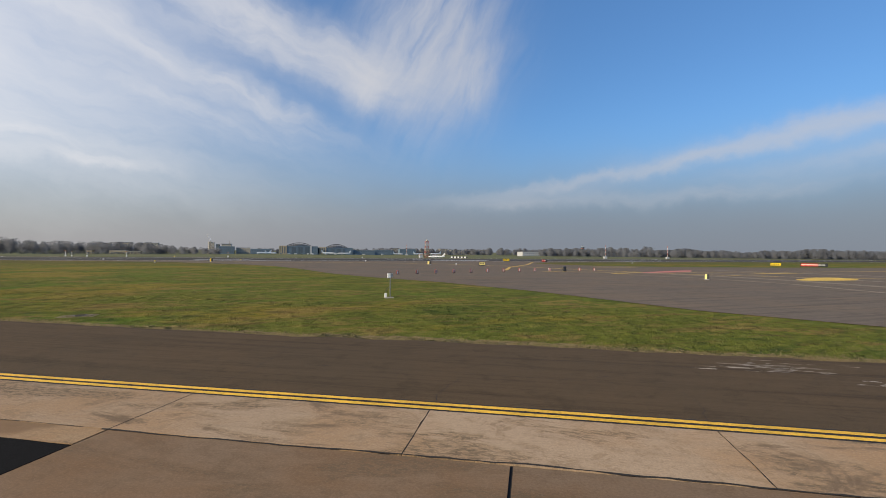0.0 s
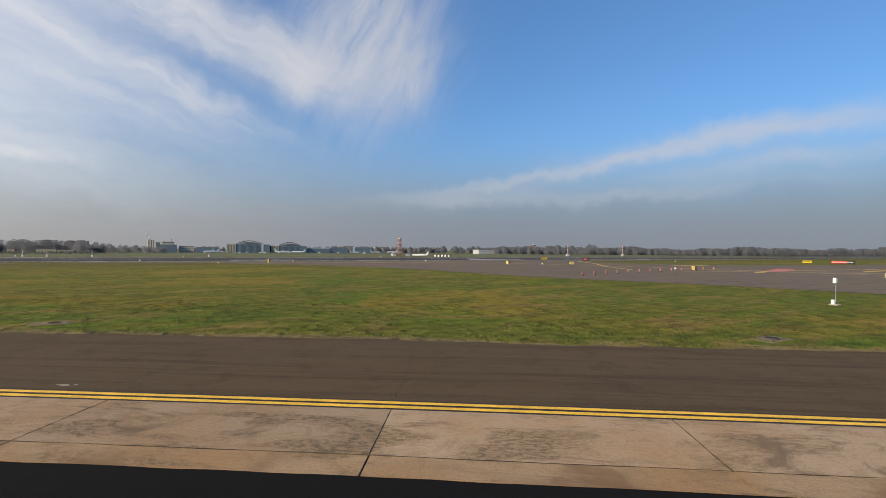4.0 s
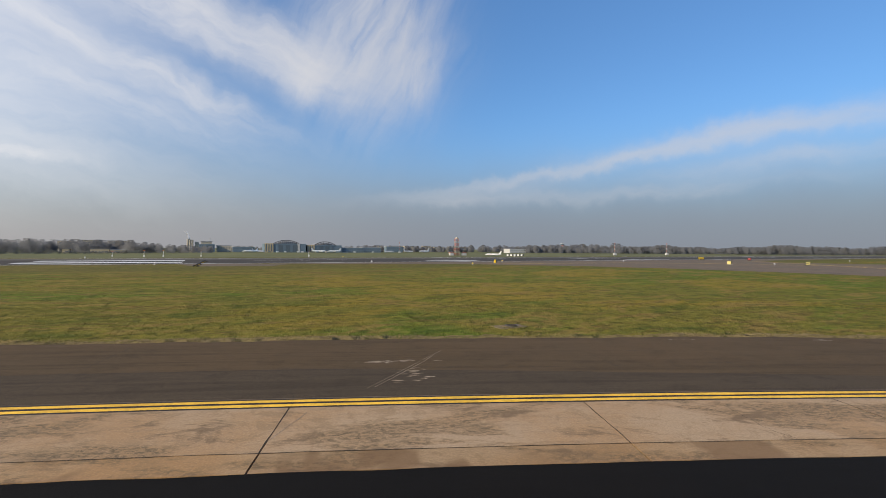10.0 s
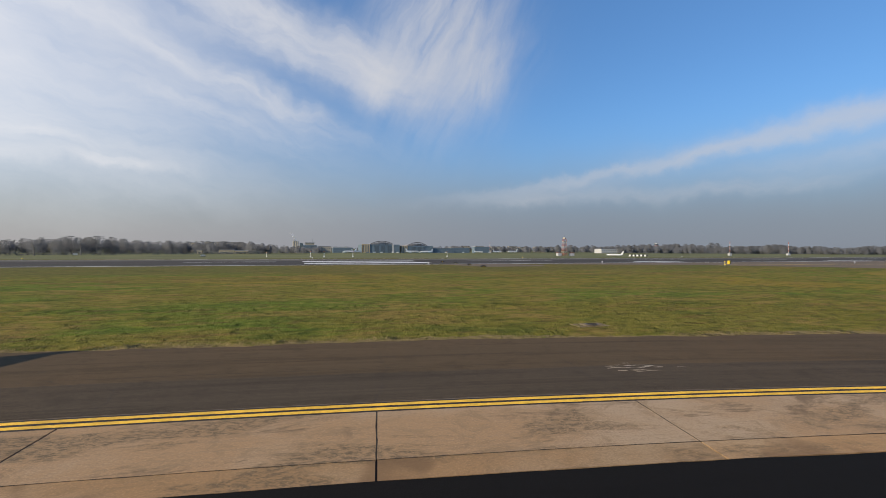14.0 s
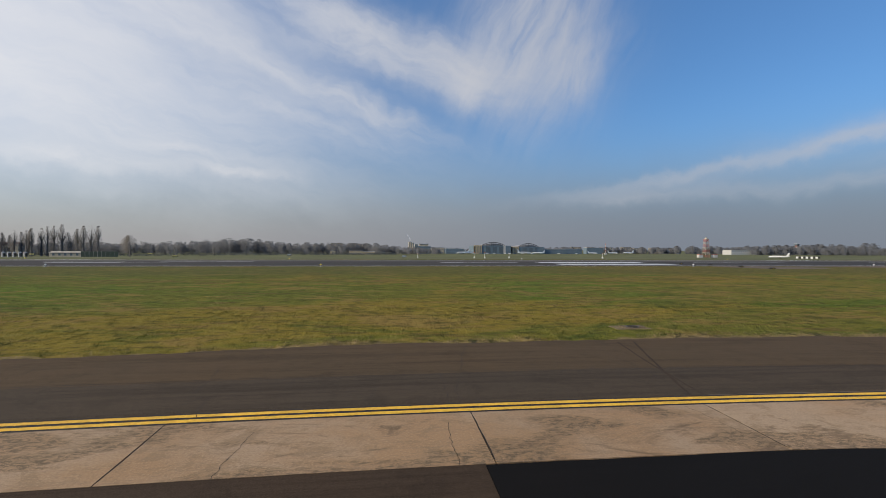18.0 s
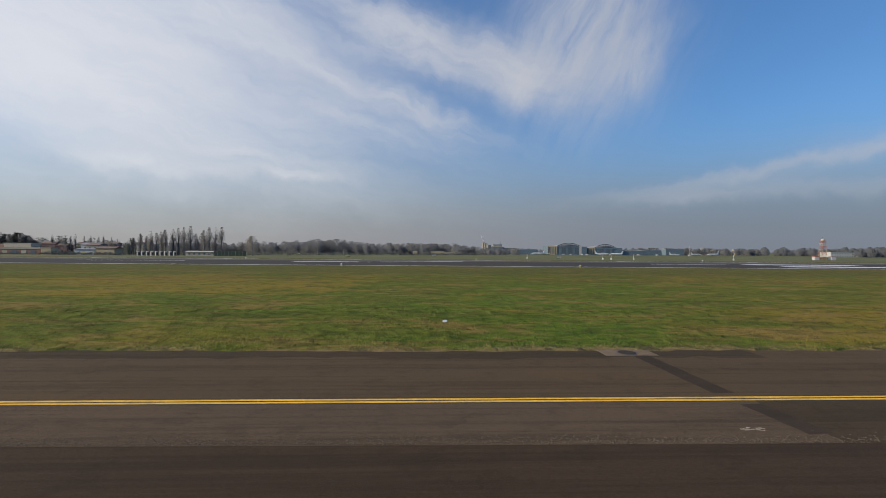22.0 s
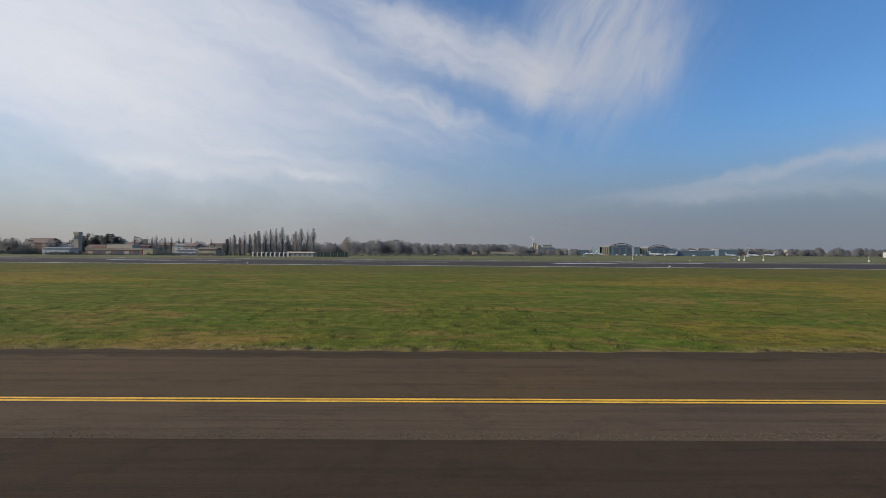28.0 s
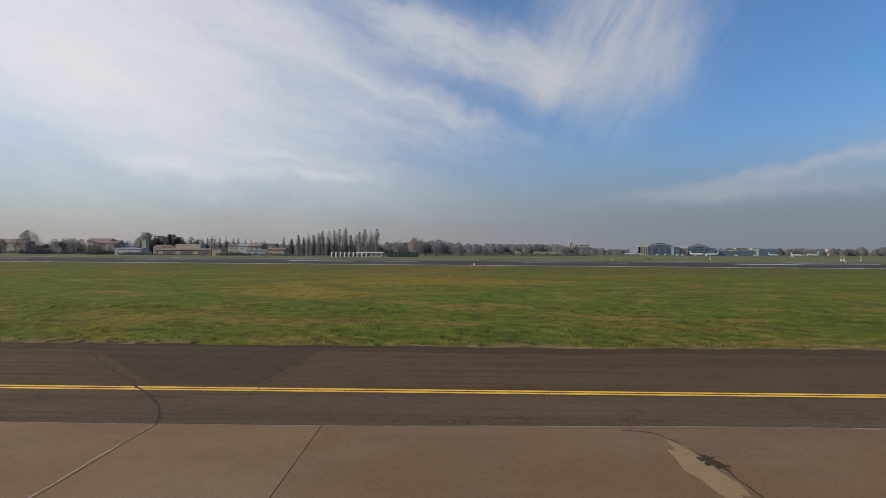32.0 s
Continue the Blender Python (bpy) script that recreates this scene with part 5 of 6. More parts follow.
def woods(name, label, spots, mat, seed, size=0.9):
    """A far wood: trunks and sprays of many trees in one mesh."""
    r, g, hearts = random.Random(seed), Geo(), []
    for x, y, h in spots:
        before = len(g.v)
        z, h = fall(y) - 0.1, h + deeper(y)
        g.tube((x, y, z), (x, y, z + h * 0.5), 0.018 * h, 0.008 * h, 5, False)
        crown(g, x, y, z + h * 0.04, z + h, h * r.uniform(0.4, 0.58), 560, r, 0.45, size * h / 18, 2.4, 26)
        hearts.append(((x, y, z + h * 0.5), len(g.v) - before))
    ob = g.make(name, mat)
    soften(ob, hearts)
    tagged(ob, label, "trees", kind="stuff")


# evergreen hedge along the far boundary
g, hearts = Geo(), []
for k in range(300):
    x = -1050 + 3.0 * k
    y = 520 if x < -440 else 520 + (x + 440) * 0.75
    z, hh, before = fall(y) - 0.1, 2.6 + 0.8 * math.sin(k * 0.37) + 0.6 * math.sin(k * 1.3), len(g.v)
    crown(g, x, y, z, z + hh, 2.4, 60, rng, 0.4, 0.75, 2.6)
    hearts.append(((x, y, z + hh * 0.4), len(g.v) - before))
ob = g.make("boundary_hedge", LEAVES_HAZED)
soften(ob, hearts)
tagged(ob, "low dark evergreen hedge along the airfield boundary", "hedge", kind="stuff")
for x, y, hh, rr in ((-790, 585, 14.5, 13), (-700, 640, 15.5, 16), (-668, 642, 15, 13), (-905, 600, 12, 12), (-745, 520, 9, 6), (-722, 516, 7.5, 5)):
    tree(x, y, hh, rr, "evergreen_tree", "broad dark evergreen tree between village roofs", LEAVES_HAZED, rng, 1500, 0.35, 1.0, 0.02, "village evergreens")
r = random.Random(11)


def profile(table, x):
    for (a, h0), (b, h1) in zip(table, table[1:]):
        if a <= x <= b:
            return h0 + (h1 - h0) * (x - a) / (b - a)
    return table[0][1] if x < table[0][0] else table[-1][1]


# the woods get their haze from the blue-grey twig colour
LEFT = ((-760, 12), (-560, 13), (-470, 15), (-400, 19), (-370, 19.5), (-349, 17.5), (-328, 14), (-267, 15), (-233, 15), (-185, 14.5), (-140, 9), (-60, 8), (0, 8))
spots = [(x, 800 + r.uniform(-18, 45), profile(LEFT, x) * r.uniform(0.72, 1.08)) for x in [-760 + 4.0 * i + r.uniform(-2, 2) for i in range(170)] for q in range(2)]
woods("woods_west", "hazy grey-brown leafless wood beyond the runway", spots, TWIG_HAZED, 3)
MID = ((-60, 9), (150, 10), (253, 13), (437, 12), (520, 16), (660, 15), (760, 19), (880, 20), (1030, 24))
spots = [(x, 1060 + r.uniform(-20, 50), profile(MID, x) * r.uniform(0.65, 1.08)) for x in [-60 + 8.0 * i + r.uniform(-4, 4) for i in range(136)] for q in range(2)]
woods("woods_north", "low hazy band of leafless trees", spots, TWIG_HAZED, 4, 1.1)
spots = []
for i in range(560):
    a = radians(33 + 44 * i / 560 + r.uniform(-0.1, 0.1))
    d = 1010 + r.uniform(0, 90)
    spots.append((d * math.sin(a), 40 + d * math.cos(a), (12.6 + 2.0 * math.sin(i * 0.04) + 1.3 * math.sin(i * 0.13)) * r.uniform(0.72, 1.05)))
woods("woods_east", "long dark leafless wood behind the airfield", spots, TWIG_HAZED, 6, 1.1)
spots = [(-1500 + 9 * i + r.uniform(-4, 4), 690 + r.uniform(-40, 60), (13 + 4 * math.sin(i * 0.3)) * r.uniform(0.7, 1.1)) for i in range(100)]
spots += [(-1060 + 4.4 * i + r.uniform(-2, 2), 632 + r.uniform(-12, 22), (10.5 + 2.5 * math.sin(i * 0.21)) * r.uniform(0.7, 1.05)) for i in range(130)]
woods("woods_village", "leafless trees between and behind village roofs", spots, TWIG_HAZED, 7)
for i, (x, y, w, h, dep) in enumerate(((-262, 1000, 22, 17.5, 12), (-225, 1010, 30, 17, 12), (-300, 1020, 20, 16, 12), (350, 1090, 26, 12, 12), (395, 1085, 22, 13, 12), (430, 1090, 30, 11, 12), (310, 1090, 20, 12.5, 12), (470, 1088, 24, 12, 12), (270, 1080, 20, 13, 12), (510, 1090, 22, 11, 12))):
    block("apartment_block", x - w / 2, x + w / 2, y, dep, h, PALE if i % 2 else STONE, "far apartment block with rows of windows", storeys=4, step=5.5, cat="building", group="apartment blocks")

# ---- the airliner's starboard wing and engine, standing on the taxiway ----
AIR_WHITE = plain("aircraft_white", (0.84, 0.82, 0.77), 0.3, vary=0.03, scale=0.8, spec=0.5)
AIR_GREY = plain("aircraft_grey", (0.74, 0.725, 0.69), 0.38, vary=0.05, scale=1.0)
LIP = plain("polished_intake_lip", (0.66, 0.59, 0.50), 0.52, 0.7, vary=0.06, scale=3.0)
LINER_DARK = plain("dark_intake_liner", (0.02, 0.022, 0.02), 0.6)
LINER_GREEN = plain("green_fan_case", (0.13, 0.34, 0.23), 0.4)
FAN = plain("fan_titanium", (0.19, 0.19, 0.17), 0.35, 0.6)
SPINNER = plain("grey_spinner", (0.12, 0.12, 0.12), 0.4)


def ring_mesh(name, prof, cy, cz, mat, parent, n=72, label=""):
    """A surface of revolution round the engine's axis: rows of (aft, radius)."""
    verts, faces = [], []
    for x, r in prof:
        for i in range(n):
            a = 2 * math.pi * i / n
            verts.append((x, cy + r * math.cos(a), cz + r * math.sin(a)))
    for k in range(len(prof) - 1):
        for i in range(n):
            j = (i + 1) % n
            faces.append((k * n + i, k * n + j, (k + 1) * n + j, (k + 1) * n + i))
    return link_mesh(name, verts, faces, mat, parent, label, True)


def bow(points, n):
    """Smooths a row of (aft, radius) into n points."""
    out = []
    m = len(points)
    for i in range(n):
        t = i / (n - 1) * (m - 1)
        k = min(int(t), m - 2)
        u = t - k
        p = [Vector(points[min(max(k + d, 0), m - 1)]) for d in (-1, 0, 1, 2)]
        q = 0.5 * (2 * p[1] + (p[2] - p[0]) * u + (2 * p[0] - 5 * p[1] + 4 * p[2] - p[3]) * u * u + (3 * p[1] - p[0] - 3 * p[2] + p[3]) * u ** 3)
        out.append((q.x, q.y))
    return out


def le_x(y):
    return 14.0 - 0.52 * (15.9 - y)


def te_x(y):
    return 15.85 - 0.27 * (15.9 - y)


def wing_z(y):
    t = max(15.9 - y, 0.0)
    return 3.79 - 0.132 * min(t, 8.4) - 0.02 * max(t - 8.4, 0.0)


def foil(y, u, upper, lift=0.0):
    """A point of the wing's skin: u runs from leading to trailing edge."""
    c = te_x(y) - le_x(y)
    th = 0.115 * c * 1.7 * (math.sqrt(max(u, 0)) * 0.95 - 0.55 * u - 0.40 * u ** 2)
    return (le_x(y) + u * c, y, wing_z(y) + (1.05 if upper else -0.75) * th + 0.03 * c * (1 - u) * 0.2 + lift)


def skin(name, y0, y1, u0, u1, mat, parent, lift=0.0, both=False, ny=24, nu=8, label=""):
    verts, faces = [], []
    def sheet(upper, flip):
        b = len(verts)
        for i in range(ny + 1):
            for j in range(nu + 1):
                verts.append(foil(y0 + (y1 - y0) * i / ny, u0 + (u1 - u0) * (j / nu) ** 1.4, upper, lift))
        for i in range(ny):
            for j in range(nu):
                q = (b + i * (nu + 1) + j, b + i * (nu + 1) + j + 1, b + (i + 1) * (nu + 1) + j + 1, b + (i + 1) * (nu + 1) + j)
                faces.append(q[::-1] if flip else q)
    sheet(True, False)
    if both:
        sheet(False, True)
        w = nu + 1
        m = (ny + 1) * w
        for i in range(ny):
            faces.append((i * w + nu, m + i * w + nu, m + (i + 1) * w + nu, (i + 1) * w + nu))
        for i in (0, ny):
            for j in range(nu):
                faces.append((i * w + j, i * w + j + 1, m + i * w + j + 1, m + i * w + j))
    ob = link_mesh(name, verts, faces, mat, parent, label, True)
    if both:
        for f in list(ob.data.polygons)[-2 * nu:]:
            f.use_smooth = False
    return ob


def airliner():
    e = holder("airliner", -158.24, 63.65, 0.0, -1.53)
    tagged(e, "white airliner wing with winglet and silver-lipped jet engine", "airplane")
    root = 3.0
    wing = skin("wing", root, 15.9, 0.17, 1.0, AIR_GREY, e, 0.0, True, 40, 12)
    skin("slat", root, 15.75, 0.0, 0.165, AIR_WHITE, e, 0.012, True, 40, 8, "white leading edge slat")
    for y0, y1 in ((7.6, 9.9), (10.0, 12.3), (12.4, 14.4)):
        skin("spoiler", y0, y1, 0.58, 0.72, AIR_WHITE, wing, 0.012, False, 8, 4)
    skin("flap", 6.2, 11.6, 0.745, 0.985, AIR_WHITE, wing, 0.01, False, 10, 5)
    skin("aileron", 11.7, 15.2, 0.745, 0.985, AIR_WHITE, wing, 0.01, False, 10, 5)
    for u in (0.40, 0.56):
        skin("panel_seam", 6.5, 15.4, u, u + 0.012, DARK_METAL, wing, 0.014, False, 30, 1)
    for y in (14.7, 13.3, 12.0, 10.7, 8.7):
        p = foil(y, 0.10, True, 0.02)
        Geo().box(-0.05, -0.012, -0.02, 0.05, 0.012, 0.012, 0.45, p).make("slat_pad", GREY_METAL, wing)
    for y in (9.9,):
        g = Geo()
        for k in range(8):
            a, b = foil(y + 0.02 * k, 0.165 * k / 8, True, 0.018), foil(y + 0.02 * k + 0.02, 0.165 * (k + 1) / 8, True, 0.018)
            g.tube(a, b, 0.007, 0.007, 4)
        g.make("slat_seam", DARK_METAL, wing)
    # winglet: a blended, leaning fin
    verts, faces, rows = [], [], 12
    for i in range(rows + 1):
        t = i / rows
        lean = 0.55 * t
        z = 3.79 + 1.53 * t ** 1.12
        x0, x1 = 14.0 + 0.25 * min(t * 5, 1) + 1.22 * t, 15.87 + 0.15 * t
        th = 0.11 * (1 - 0.7 * t)
        y = 15.86 + lean
        for u, s in ((0, 0), (0.12, 0.7), (0.35, 1), (0.7, 0.6), (1, 0.08), (0.7, -0.6), (0.35, -1), (0.12, -0.7)):
            verts.append((x0 + u * (x1 - x0), y + s * th, z))
    for i in range(rows):
        for j in range(8):
            k = (j + 1) % 8
            faces.append((i * 8 + j, i * 8 + k, (i + 1) * 8 + k, (i + 1) * 8 + j))
    faces.append(tuple(rows * 8 + j for j in range(8)))
    link_mesh("winglet", verts, faces, AIR_WHITE, e, "tall white winglet", True)
    # nacelle
    cy, cz = 3.36, 1.55
    nac = ring_mesh("nacelle", bow([(3.33, 1.172), (3.6, 1.222), (4.2, 1.275), (5.0, 1.285), (6.0, 1.20), (7.0, 1.0), (7.02, 0.9)], 40), cy, cz, AIR_WHITE, e, 96, "white engine cowl")
    lip = ring_mesh("intake_lip", bow([(3.335, 1.168), (3.2, 1.148), (3.08, 1.112), (3.01, 1.065), (3.0, 1.02), (3.03, 0.975), (3.1, 0.935), (3.2, 0.91)], 36), cy, cz, LIP, e, 96, "polished metal intake lip")
    ring_mesh("intake_liner", bow([(3.2, 0.91), (3.35, 0.89), (3.6, 0.885), (3.8, 0.895)], 14), cy, cz, LINER_DARK, nac, 72)
    ring_mesh("fan_case", bow([(3.8, 0.895), (3.95, 0.905), (4.2, 0.915)], 8), cy, cz, LINER_GREEN, nac, 72, "green fan case ring")
    ring_mesh("fan_backing", [(4.32, 0.93), (4.34, 0.02)], cy, cz, LINER_DARK, nac, 48)
    ring_mesh("spinner", bow([(3.86, 0.01), (3.92, 0.10), (4.05, 0.2), (4.25, 0.28)], 12), cy, cz, SPINNER, nac, 40)
    ring_mesh("core_cone", bow([(6.6, 0.62), (7.2, 0.5), (7.8, 0.2), (7.9, 0.02)], 10), cy, cz, GREY_METAL, nac, 32)
    blade = None
    for i in range(18):
        if blade is None:
            g, rows = Geo(), 7
            for k in range(rows):
                r0 = 0.26 + 0.64 * k / (rows - 1)
                tw = 0.5 + 0.75 * k / (rows - 1)
                w = 0.13 + 0.06 * k / (rows - 1)
                sw = 0.10 * (k / (rows - 1)) ** 2
                for sgn in (-1, 1):
                    g.v.append((0.02 + sgn * w * math.cos(tw) + sw, sgn * w * math.sin(tw), r0))
            g.f = [(2 * k, 2 * k + 1, 2 * k + 3, 2 * k + 2) for k in range(rows - 1)]
            blade = g.make("fan_blade", FAN, nac, "", True)
            ob = blade
        else:
            ob = new("fan_blade", blade.data)
            ob.parent = nac
        ob.matrix_basis = pose(4.17, cy, cz, 360 / 18 * i, 0, 0)
    # rivet rows round the lip
    for name, x, r, n in (("rivet_row", 3.24, 0.902, 120), ("rivet_row", 3.315, 1.167, 110)):
        g = Geo()
        for i in range(n):
            a = 2 * math.pi * i / n
            c, s = math.cos(a), math.sin(a)
            g.box(-0.003, -0.003, -0.003, 0.003, 0.003, 0.003, 0, (x, cy + r * c, cz + r * s))
        tagged(g.make(name, DARK_METAL, nac), "ring of small dark rivets", kind="stuff")
    # small access panel outlines on the cowl
    def on_cowl(x, deg, lift=0.004):
        r = 1.222 + (x - 3.6) * 0.088 if x < 4.2 else 1.275
        return (x, cy + (r + lift) * math.cos(radians(deg)), cz + (r + lift) * math.sin(radians(deg)))
    for x0, x1, a0, a1 in ((3.62, 4.1, 118, 128), (3.55, 3.7, 104, 106), (4.0, 4.5, 100, 103)):
        g = Geo()
        for p, q in (((x0, a0), (x1, a0)), ((x1, a0), (x1, a1)), ((x1, a1), (x0, a1)), ((x0, a1), (x0, a0))):
            for k in range(5):
                u, v = k / 5, (k + 1) / 5
                g.tube(on_cowl(p[0] + (q[0] - p[0]) * u, p[1] + (q[1] - p[1]) * u), on_cowl(p[0] + (q[0] - p[0]) * v, p[1] + (q[1] - p[1]) * v), 0.0014, 0.0014, 4, False)
        g.make("panel_outline", GREY_METAL, nac)
    g = Geo()
    for k in range(2):
        for x in (3.82, 3.9):
            g.tube(on_cowl(x, 121 + 2.2 * k), on_cowl(x + 0.06, 121.4 + 2.2 * k), 0.005, 0.005, 4)
    g.make("lettering_bar", DARK_METAL, nac)
    for ob in (nac, lip):   # set a little aft and low on the pylon
        ob.location = (0.09, 0.0, -0.065)
    # main landing gear under the wing root
    Geo().tube((9.6, 3.05, 0.55), (9.6, 3.05, 2.2), 0.13, 0.16, 14).make("gear_strut", GREY_METAL, e, "steel main gear strut")
    Geo().tube((9.6, 2.62, 0.55), (9.6, 3.48, 0.55), 0.08, 0.08, 12).make("axle", GREY_METAL, e)
    for wy in (2.7, 3.4):
        ring = bow([(-0.19, 0.28), (-0.2, 0.45), (-0.13, 0.55), (0.13, 0.55), (0.2, 0.45), (0.19, 0.28)], 16)
        vv, ff = [], []
        for dy, rr in ring:
            vv += [(9.6 + rr * math.cos(2 * math.pi * i / 32), wy + dy, 0.55 + rr * math.sin(2 * math.pi * i / 32)) for i in range(32)]
        for k in range(15):
            ff += [(k * 32 + i, k * 32 + (i + 1) % 32, (k + 1) * 32 + (i + 1) % 32, (k + 1) * 32 + i) for i in range(32)]
        wheel = link_mesh("gear_tyre", vv, ff, TYRE, e, "", True)
        Geo().tube((9.6, wy - 0.15, 0.55), (9.6, wy + 0.15, 0.55), 0.29, 0.29, 24).make("wheel_rim", GREY_METAL, wheel)
    # pylon fairing up to the wing
    verts, faces = [], []
    rows = 16
    for i in range(rows + 1):
        t = i / rows
        x = 3.90 + 5.48 * t
        top = 2.70 + 0.52 * math.sin(math.pi * min(t * 1.1, 1) * 0.5)
        half = 0.06 + 0.34 * math.sin(math.pi * min(t * 1.6 + 0.02, 1) * 0.5)
        base = 2.2
        for s, z in ((-1.25, base), (-1.0, (base + top) / 2), (-0.75, top - 0.10), (-0.35, top - 0.015), (0, top), (0.35, top - 0.015), (0.75, top - 0.10), (1.0, (base + top) / 2), (1.25, base)):
            verts.append((x, cy + s * half, z))
    for i in range(rows):
        for j in range(8):
            faces.append((i * 9 + j, (i + 1) * 9 + j, (i + 1) * 9 + j + 1, i * 9 + j + 1))
    faces += [tuple(range(8, -1, -1)), tuple(rows * 9 + j for j in range(9))]
    link_mesh("pylon", verts, faces, AIR_WHITE, e, "white engine pylon fairing", True)


airliner()

# ---- wear of the paving: cracks, trenches, covers, spills ----
CRACK = plain("crack_shadow", (0.028, 0.021, 0.015), 0.95)
TRENCH = asphalt_material("asphalt_trench", (0.050, 0.037, 0.026), 0.2, 0.3, 0.3)
PATCHED = asphalt_material("asphalt_patched", (0.064, 0.047, 0.031), 0.3, 0.5, 0.4)
WORN = asphalt_material("asphalt_worn", (0.078, 0.058, 0.038), 0.3, 0.6, 0.45)
CHALK = concrete_material("chalky_spill", (0.38, 0.33, 0.27), 0.6)
WEDGE = concrete_material("pale_wedge_concrete", (0.26, 0.185, 0.105), 0.3)
OLD_CONC = concrete_material("old_patch_concrete", (0.225, 0.172, 0.118), 1.0)
IRON = plain("cast_iron", (0.050, 0.040, 0.031), 0.9, spec=0.1)
DUG = plain("bare_earth", (0.17, 0.125, 0.065), 0.95, vary=0.3)


def ribbon(name, pts, width, z, mat, parent, seed, jag=0.05, step=0.12):
    """A ragged thin band through places given as (along, out)."""
    q, rr = [], random.Random(seed)
    for (s0, o0), (s1, o1) in zip(pts, pts[1:]):
        n = max(2, int(math.hypot(s1 - s0, o1 - o0) / step))
        for i in range(n):
            t = i / n
            q.append((s0 + (s1 - s0) * t, o0 + (o1 - o0) * t))
    q.append(pts[-1])
    verts, faces = [], []
    drift = 0.0
    for i, (s, o) in enumerate(q):
        a, b = q[max(i - 1, 0)], q[min(i + 1, len(q) - 1)]
        d = Vector((b[0] - a[0], b[1] - a[1])).normalized()
        drift = drift * 0.85 + rr.uniform(-jag, jag)
        w = width * (rr.uniform(0.55, 1.2) if width < 0.2 else rr.uniform(0.93, 1.05)) / 2
        for sg in (-1, 1):
            verts.append(along(s - d.y * (drift + sg * w), o + d.x * (drift + sg * w), z))
    for i in range(len(q) - 1):
        faces.append((2 * i, 2 * i + 1, 2 * i + 3, 2 * i + 2))
    return up_facing(link_mesh(name, verts, faces, mat, parent))


def up_facing(ob):
    bm = bmesh.new()
    bm.from_mesh(ob.data)
    bmesh.ops.recalc_face_normals(bm, faces=bm.faces)
    if sum(f.normal.z for f in bm.faces) < 0:
        bmesh.ops.reverse_faces(bm, faces=bm.faces)
    bm.to_mesh(ob.data)
    bm.free()
    return ob


def blob(name, s, o, rs, ro, z, mat, parent, seed, n=22, ragged=0.35):
    rr = random.Random(seed)
    pts = []
    for i in range(n):
        a = 2 * math.pi * i / n
        k = 1 + rr.uniform(-ragged, ragged)
        pts.append(along(s + rs * k * math.cos(a), o + ro * k * math.sin(a), z))
    return up_facing(link_mesh(name, [along(s, o, z)] + pts, [(0, 1 + i, 1 + (i + 1) % n) for i in range(n)], mat, parent))


cracks = new("paving_cracks")
tagged(cracks, "dark ragged cracks across asphalt and concrete", "cracks", kind="structure")
cr = random.Random(21)
for i in range(13):
    ribbon("seam", [(14 + 10 * i, 3.15), (19 + 10 * i, 3.2), (24 + 10 * i, 3.15)], 0.022, 0.0045, CRACK, cracks, 800 + i, 0.02, 0.25)
for i, s in enumerate(JOINTS):
    if not -75 < s < 150:
        continue
    # each slab joint goes on as a wandering crack into the shoulder
    o1 = cr.choice((1.6, 2.6, 3.4, 5.5, 7.2))
    ribbon("crack", [(s + cr.uniform(-0.1, 0.1), 0.36), (s + cr.uniform(-0.3, 0.3), o1 * 0.5), (s + cr.uniform(-0.5, 0.5), o1)], 0.018, 0.004, CRACK, cracks, i, 0.06)
    ribbon("joint_seal", [(s, -2.85), (s, -0.36)], 0.024, 0.005, CRACK, cracks, i + 50, 0.012, 0.2)
    if cr.random() < 0.12:
        m = s - cr.uniform(2.4, 4.2)
        ribbon("crack", [(m, -0.5), (m + cr.uniform(-0.5, 0.5), -1.6), (m + cr.uniform(-0.7, 0.7), -3.5)], 0.02, 0.005, CRACK, cracks, i + 100, 0.05)
for s0, s1, o in ((-110, -70, 3.4), (-66, -12, 3.2), (-8, 30, 3.5), (34, 52, 3.3), (56, 100, 3.6), (104, 140, 3.2), (150, 190, 3.1), (-90, -40, 5.6), (10, 44, 5.4), (64, 92, 5.2), (190, 208, 2.4), (225, 262, 3.3), (265, 320, 2.6)):
    ribbon("seam", [(s0, o), ((s0 + s1) / 2, o + 0.12), (s1, o - 0.05)], 0.016, 0.004, CRACK, cracks, int(s0 * 7 + o * 10) + 900, 0.03, 0.3)
for i in range(34):
    s, o = cr.uniform(-75, 320), cr.uniform(0.8, 5.0)
    ribbon("crack", [(s, o), (s + cr.uniform(-1, 1), o + cr.uniform(0.3, 1.2)), (s + cr.uniform(-1.6, 1.6), o + cr.uniform(0.8, 2.2))], 0.014, 0.004, CRACK, cracks, 300 + i, 0.06)
# the long joint beside the line and the crumbled concrete edge
ribbon("long_joint", [(JOINTS[-1], -2.9), (-54, -2.9)], 0.06, 0.006, CRACK, cracks, 400, 0.03, 0.3)
ribbon("long_joint", [(-53.5, -2.873), (0, -2.873), (60, -2.873), (110, -2.873)], 0.022, 0.006, CRACK, cracks, 401, 0.008, 0.4)
ribbon("crack", [(287.55, -2.58), (287.10, -2.62), (286.90, -2.72), (286.65, -3.15), (286.45, -3.9), (286.30, -4.4), (286.30, -5.2), (286.40, -6.5)], 0.03, 0.006, CRACK, cracks, 500, 0.03)
for i, (s, o, rs, ro) in enumerate(((286.45, -3.95, 0.16, 0.2), (286.35, -4.2, 0.12, 0.16), (286.50, -4.1, 0.1, 0.12))):
    blob("broken_spot", s, o, rs, ro, 0.007 + 0.0004 * i, TRENCH, cracks, 540 + i, 16, 0.6)
